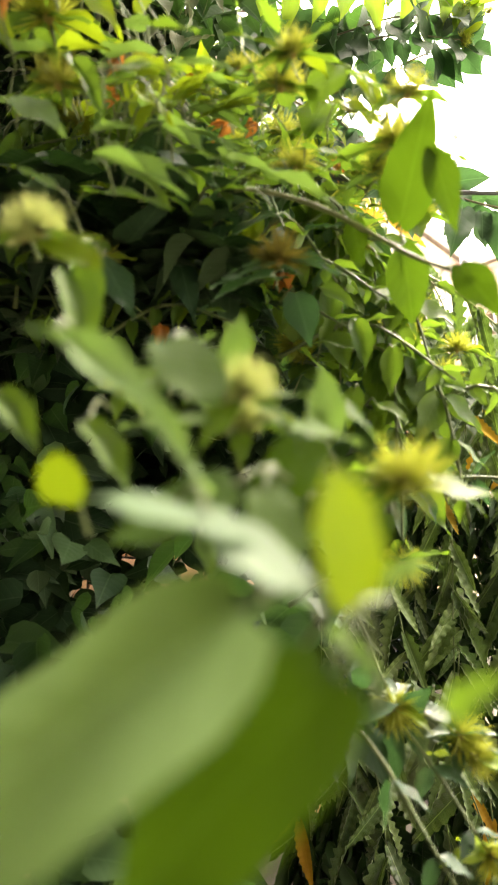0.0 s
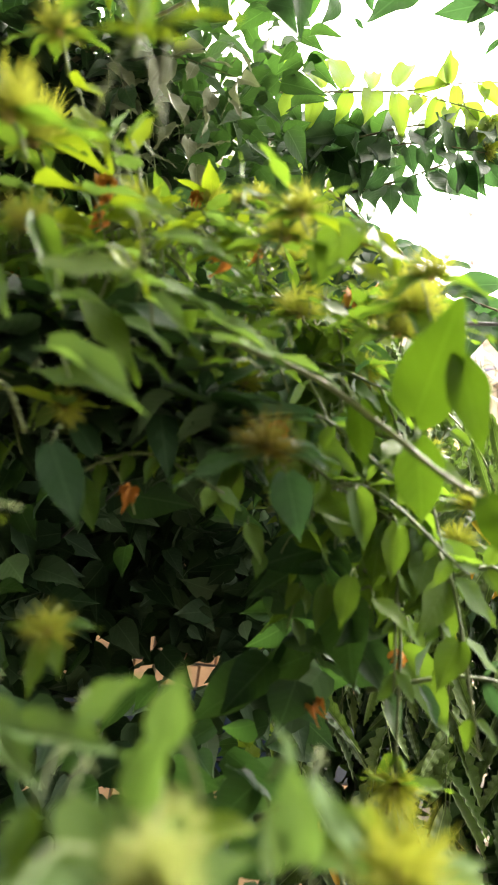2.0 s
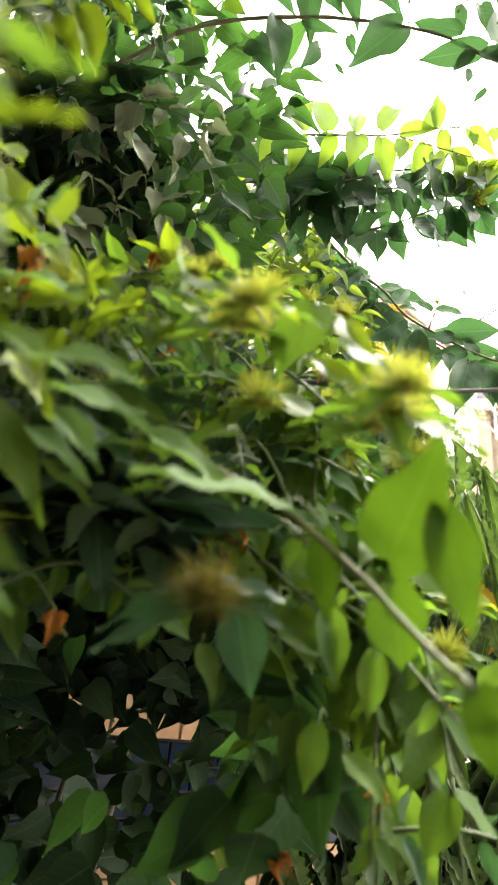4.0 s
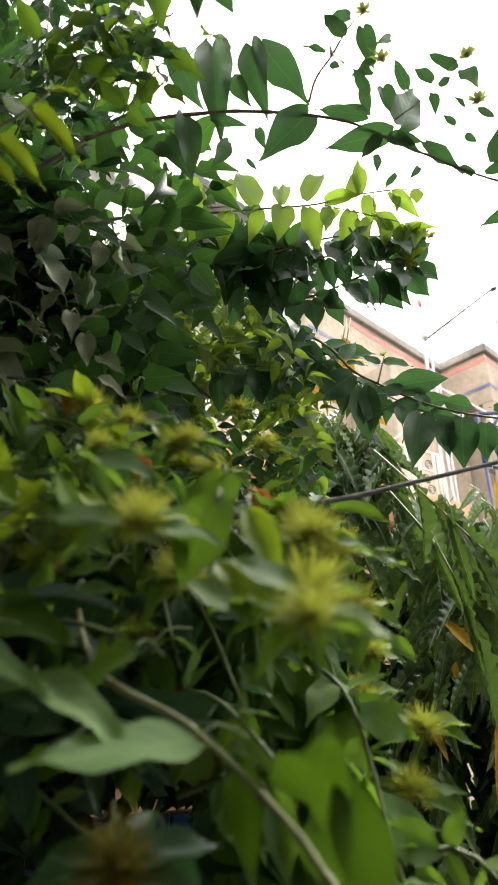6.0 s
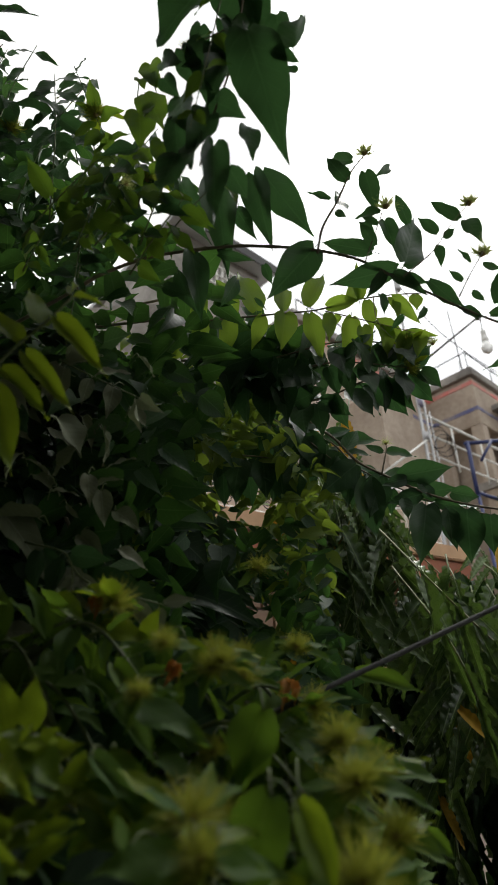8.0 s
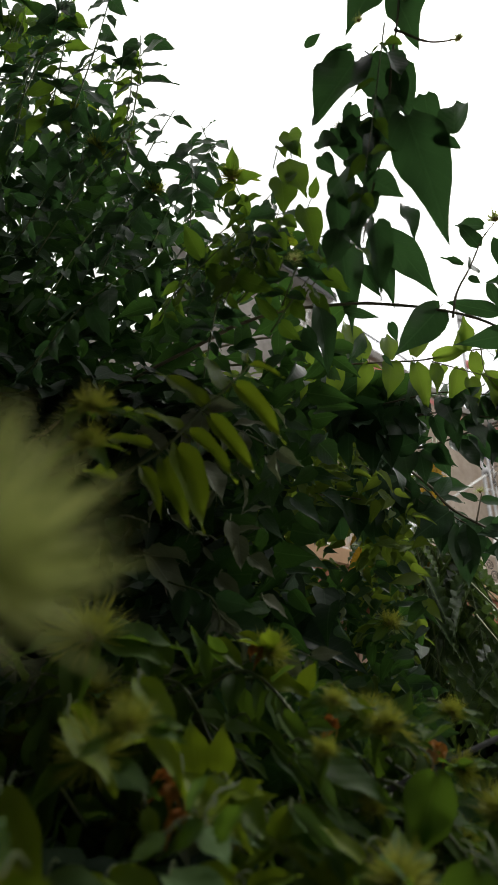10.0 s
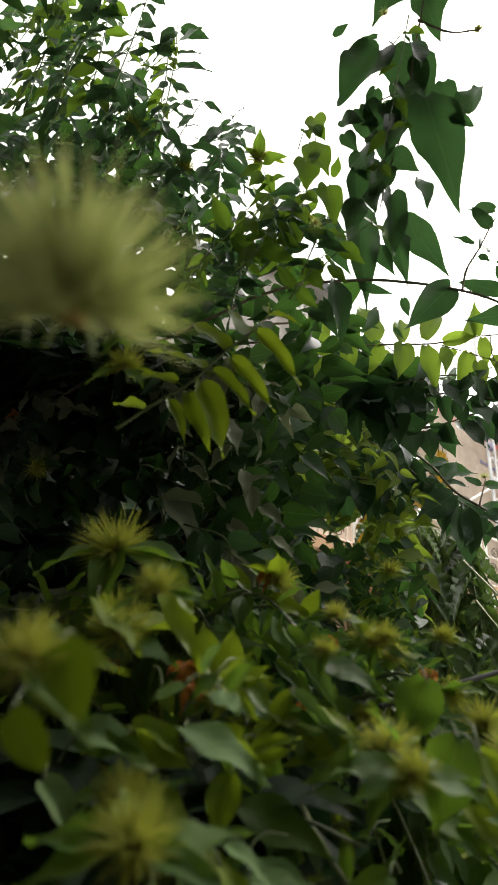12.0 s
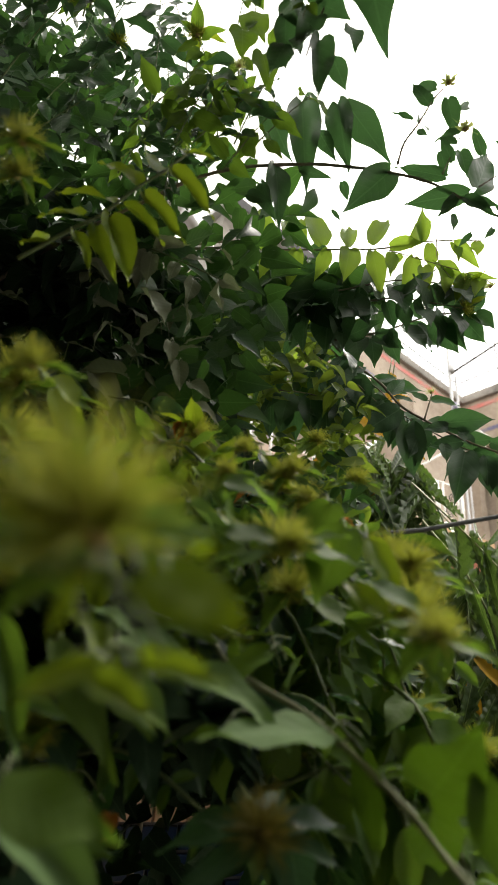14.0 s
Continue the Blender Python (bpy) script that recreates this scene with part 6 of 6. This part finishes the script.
placed(side, HOLLOW_LEAVES, VINE_YOUNG, (0, -0.9, 0.35))
link_mesh("cane", tube_mesh("cane", smooth_line([(0.0, 0.47, 2.25), (0.039, 0.41, 2.206), (0.09, 0.4, 2.181), (0.134, 0.393, 2.147), (0.152, 0.385, 2.128), (0.165, 0.375, 2.114), (0.183, 0.36, 2.096)], 6), 0.0018, 0.0015, 7, 0.25), shelf, "", (STEM_PALE,))
for i, (x, y, z, s) in enumerate(HEADS_A + HEADS_B + HEADS_C + NEAR_HEADS):
    tip = Vector((x, y, z))
    root = tip + Vector((-0.012, 0.035, 0.012))
    ob = link_mesh("flower_stalk", tube_mesh("flower_stalk", smooth_line([root, root.lerp(tip, 0.5) + Vector((0, 0, 0.003)), tip], 4), 0.0013, 0.001, 5), front, "", (STEM,))
    put_flower(ob, tip, s, (rng.uniform(-0.3, 0.3), -0.6, 0.8), FLOWERS_PALE if y < 0.1 or (y < 0.3 and z < 2.2) else FLOWERS_OLD if 0.38 < y < 0.41 and z < 2.14 else FLOWERS)
    for k in range(5 if s < 0.03 or y > 0.25 else 0):
        a = k * 1.26 + rng.random()
        d = Vector((math.cos(a), 0.5 * math.sin(a) + 0.25, 0.4 * math.sin(a))).normalized()
        # the brown head gets the dark leaves, which add to its painted shade
        put_leaf(VINE_OLD if 0.38 < y < 0.41 and z < 2.14 else VINE_YOUNG if k == 0 and i % 3 == 0 else VINE, ob, tip + d * 0.004, tip + d * s * rng.uniform(1.4, 2.1), rng.uniform(0.3, 0.45), (0, -0.6, 0.8))
left = thing("leafy_climber", "climber shoots with green leaves below the flower heads", "climbing plant")
for i in range(16):
    x0, z0 = rng.uniform(-0.34, 0.0), rng.uniform(2.18, 2.40)
    y0 = rng.uniform(0.40, 0.52)
    if peep(x0 + 0.06, z0, y0) > 0.2:
        continue
    shoot(left, [(x0, y0 + 0.08, z0 - 0.02), (x0 + 0.04, y0 + 0.02, z0), (x0 + rng.uniform(0.06, 0.13), y0, z0 + rng.uniform(-0.06, 0.04))], rng.randint(3, 5), rng.uniform(0.045, 0.065), 0.48, VINE if z0 > 2.28 or rng.random() < 0.8 else VINE_YOUNG, 0.4, 0.4, 0.02, face=(0, -0.4, 0.9))

# ---- tree with long wavy hanging leaves ----
tree = thing("mast_tree", "slender tree with long glossy wavy-edged hanging leaves", "tree")
link_mesh("trunk", tube_mesh("trunk", smooth_line([(1.05, 1.95, -0.05), (1.03, 1.93, 1.0), (1.0, 1.9, 2.0), (0.97, 1.88, 2.75)], 6), 0.06, 0.025, 10, 0.1), tree, "", (BARK,))


grow_rng = random.Random(5)


def twig(points, leaves, size, yellow=0.03, r=0.0026):
    """A thin hanging branchlet with alternate long leaves that turn every way."""
    line = smooth_line(points, 6)
    ob = link_mesh("twig", tube_mesh("twig", line, r, r * 0.5, 5), tree, "", (STEM,))
    for i in range(leaves):
        k = (0.12 + 0.88 * (i + 0.5) / leaves) * (len(line) - 1)
        q = line[int(k)].lerp(line[min(int(k) + 1, len(line) - 1)], k % 1)
        ahead = (line[min(int(k) + 1, len(line) - 1)] - line[max(int(k) - 1, 0)]).normalized()
        out = Vector((1 if i % 2 else -1, grow_rng.uniform(-0.6, 0.6), 0))
        d = (out * grow_rng.uniform(0.1, 1.1) + ahead * 0.1 + Vector((0, grow_rng.uniform(-0.5, 0.3), -0.9))).normalized()
        a = grow_rng.uniform(0, 2 * math.pi)
        put_leaf(LONG_YELLOW if grow_rng.random() < yellow else LONG, ob, q + d * 0.008, q + d * size * grow_rng.uniform(0.6, 1.1), grow_rng.uniform(0.21, 0.26), (0.7 * math.cos(a), -0.9 + 0.3 * math.sin(a), grow_rng.uniform(0.3, 1.0)), grow_rng.uniform(-0.35, 0.35))
    return ob


def tree_top(x, y):
    """Height of the crown's ragged top over the plan, lowest in front of the ledge."""
    far = (y - 0.13) / 1.12
    u = 0.118 + (x - 0.118) / far
    if u < 0.34:
        top = 2.79
    elif u < 0.47:
        top = 2.53 - 0.95 * (u - 0.37) if u > 0.345 else 2.60
    else:
        top = 2.62
    return 2.147 + (top - 2.147) * far


for i in range(125):
    x, y = grow_rng.uniform(0.10, 1.10), grow_rng.uniform(1.42, 1.85)
    z = min(tree_top(x, y), 3.05) - (1.55 * grow_rng.random() if i % 4 else 0.12 * grow_rng.random())
    if i < 36:
        # the ragged top that hides the ledge
        x, y = 0.13 + 0.0075 * i if i < 28 else 0.40 + 0.02 * (i - 28), grow_rng.uniform(1.35, 1.6)
        z = tree_top(x, y) + grow_rng.uniform(-0.06, 0.06)
    elif x < 0.2 and z > 2.7:
        continue
    dx, fall = grow_rng.uniform(-0.05, 0.12), grow_rng.uniform(0.2, 0.45)
    twig([(x, y + 0.06, z), (x + dx * 0.4, y, z - fall * 0.2), (x + dx * 0.8, y - 0.03, z - fall * 0.6), (x + dx, y - 0.04, z - fall)], grow_rng.randint(6, 9), 0.165)
# thin tips with yellowing leaves
for pts, share in (([(0.249, 1.360, 3.063), (0.216, 1.340, 2.975), (0.184, 1.330, 2.863)], 0.6), ([(0.287, 1.380, 3.075), (0.294, 1.360, 2.972), (0.273, 1.350, 2.859)], 0.5), ([(0.110, 1.360, 2.955), (0.120, 1.350, 2.877), (0.108, 1.340, 2.781)], 0.3)):
    twig(pts, 7, 0.13, share, 0.002)
leaf_mass("inner_leaves", [(0.10, 2.55), (0.3, 2.66), (0.6, 2.72), (1.5, 2.74), (1.5, 0.9), (0.02, 0.9)], lambda x, z: 1.9, 0.06, 3600, 0.16, LONG_LEAF_SHADE, tree, 31, LANCE_LOW, (0.16, 0.22), 1.6, "inner leaves coloured dark for shade", ripple=0.08, waves=3.0)
for a, b in (((0.504, 1.38, 2.444), (0.506, 1.40, 2.258)), ((0.448, 1.120, 2.147), (0.429, 1.100, 2.053)), ((0.66, 1.7, 2.15), (0.68, 1.7, 1.98)), ((0.261, 1.15, 2.92), (0.250, 1.15, 2.80)), ((0.27, 1.15, 2.92), (0.275, 1.13, 2.81)), ((0.19, 1.25, 2.92), (0.186, 1.25, 2.80)), ((0.74, 1.6, 2.72), (0.735, 1.6, 2.58)), ((0.70, 1.6, 2.74), (0.69, 1.6, 2.6)), ((0.66, 1.55, 2.2), (0.66, 1.54, 2.05))):
    t = rod("leaf_stalk", Vector(a) + Vector((0.02, 0.05, 0.10)), a, 0.0015, STEM, tree, 4)
    put_leaf(LONG_YELLOW, t, a, b, 0.175, (0.35, -1, 0.1))
for pts in ([(0.331, 1.300, 2.716), (0.396, 1.160, 2.558), (0.468, 1.130, 2.455), (0.554, 1.120, 2.356)], [(0.351, 1.300, 2.624), (0.417, 1.160, 2.433), (0.449, 1.130, 2.261)], [(0.25, 1.7, 3.0), (0.38, 1.6, 2.855), (0.52, 1.55, 2.66), (0.66, 1.5, 2.48), (0.8, 1.45, 2.25)], [(0.30, 1.7, 2.9), (0.45, 1.6, 2.747), (0.56, 1.6, 2.55), (0.66, 1.6, 2.37)], [(0.9, 1.85, 2.6), (0.75, 1.7, 2.62), (0.62, 1.6, 2.5)]):
    line = smooth_line(pts, 6)
    ob = link_mesh("bare_twig", tube_mesh("bare_twig", line, 0.0024, 0.0016, 5), tree, "pale twig with hanging leaves", (STEM_PALE,))
    for i in range(5, len(line) - 1, 2 if pts[0][1] < 1.4 else 3):
        d = Vector((grow_rng.uniform(-0.05, 0.35), grow_rng.uniform(-0.25, 0.05), -1)).normalized()
        put_leaf(LONG, ob, line[i] + d * 0.006, line[i] + d * grow_rng.uniform(0.11, 0.165), grow_rng.uniform(0.15, 0.19), (grow_rng.uniform(-0.5, 0.5), -0.9, 0.3), grow_rng.uniform(-0.2, 0.2))

# ---- wall tiles, last ----


def tile_mesh(name, w, h, material):
    bm = box_bm(0, 0, 0, w, 0.014, h, 0.0)
    for v in bm.verts:
        if v.co.y < 0.001:
            v.co.x += 0.003 if v.co.x < w / 2 else -0.003
            v.co.z += 0.003 if v.co.z < h / 2 else -0.003
    mesh = bpy.data.meshes.new(name)
    bm.to_mesh(mesh)
    bm.free()
    mesh.materials.append(material)
    return mesh


PEACH_SHORT, PEACH_LONG, BLUE_LONG = tile_mesh("tile", 0.115, 0.072, TILE_PEACH), tile_mesh("tile", 0.235, 0.072, TILE_PEACH), tile_mesh("tile", 0.175, 0.066, TILE_BLUE)
row, z = 0, 1.10
while z < 2.95:
    blue = 1.56 < z < 1.86
    mesh, w, h = (BLUE_LONG, 0.175, 0.066) if blue else (PEACH_LONG, 0.235, 0.072) if z < 1.6 else (PEACH_SHORT, 0.115, 0.072)
    x = -1.15 - (row % 2) * w / 2
    while x < (0.9 if z > 1.5 else 0.2):
        ob = new("tile", mesh)
        ob.parent = wall
        ob.matrix_basis = HOUSE @ Matrix.Translation((x, -0.002 + rng.uniform(-0.001, 0.001), z))
        x += w + 0.006
    z += h + 0.007
    row += 1
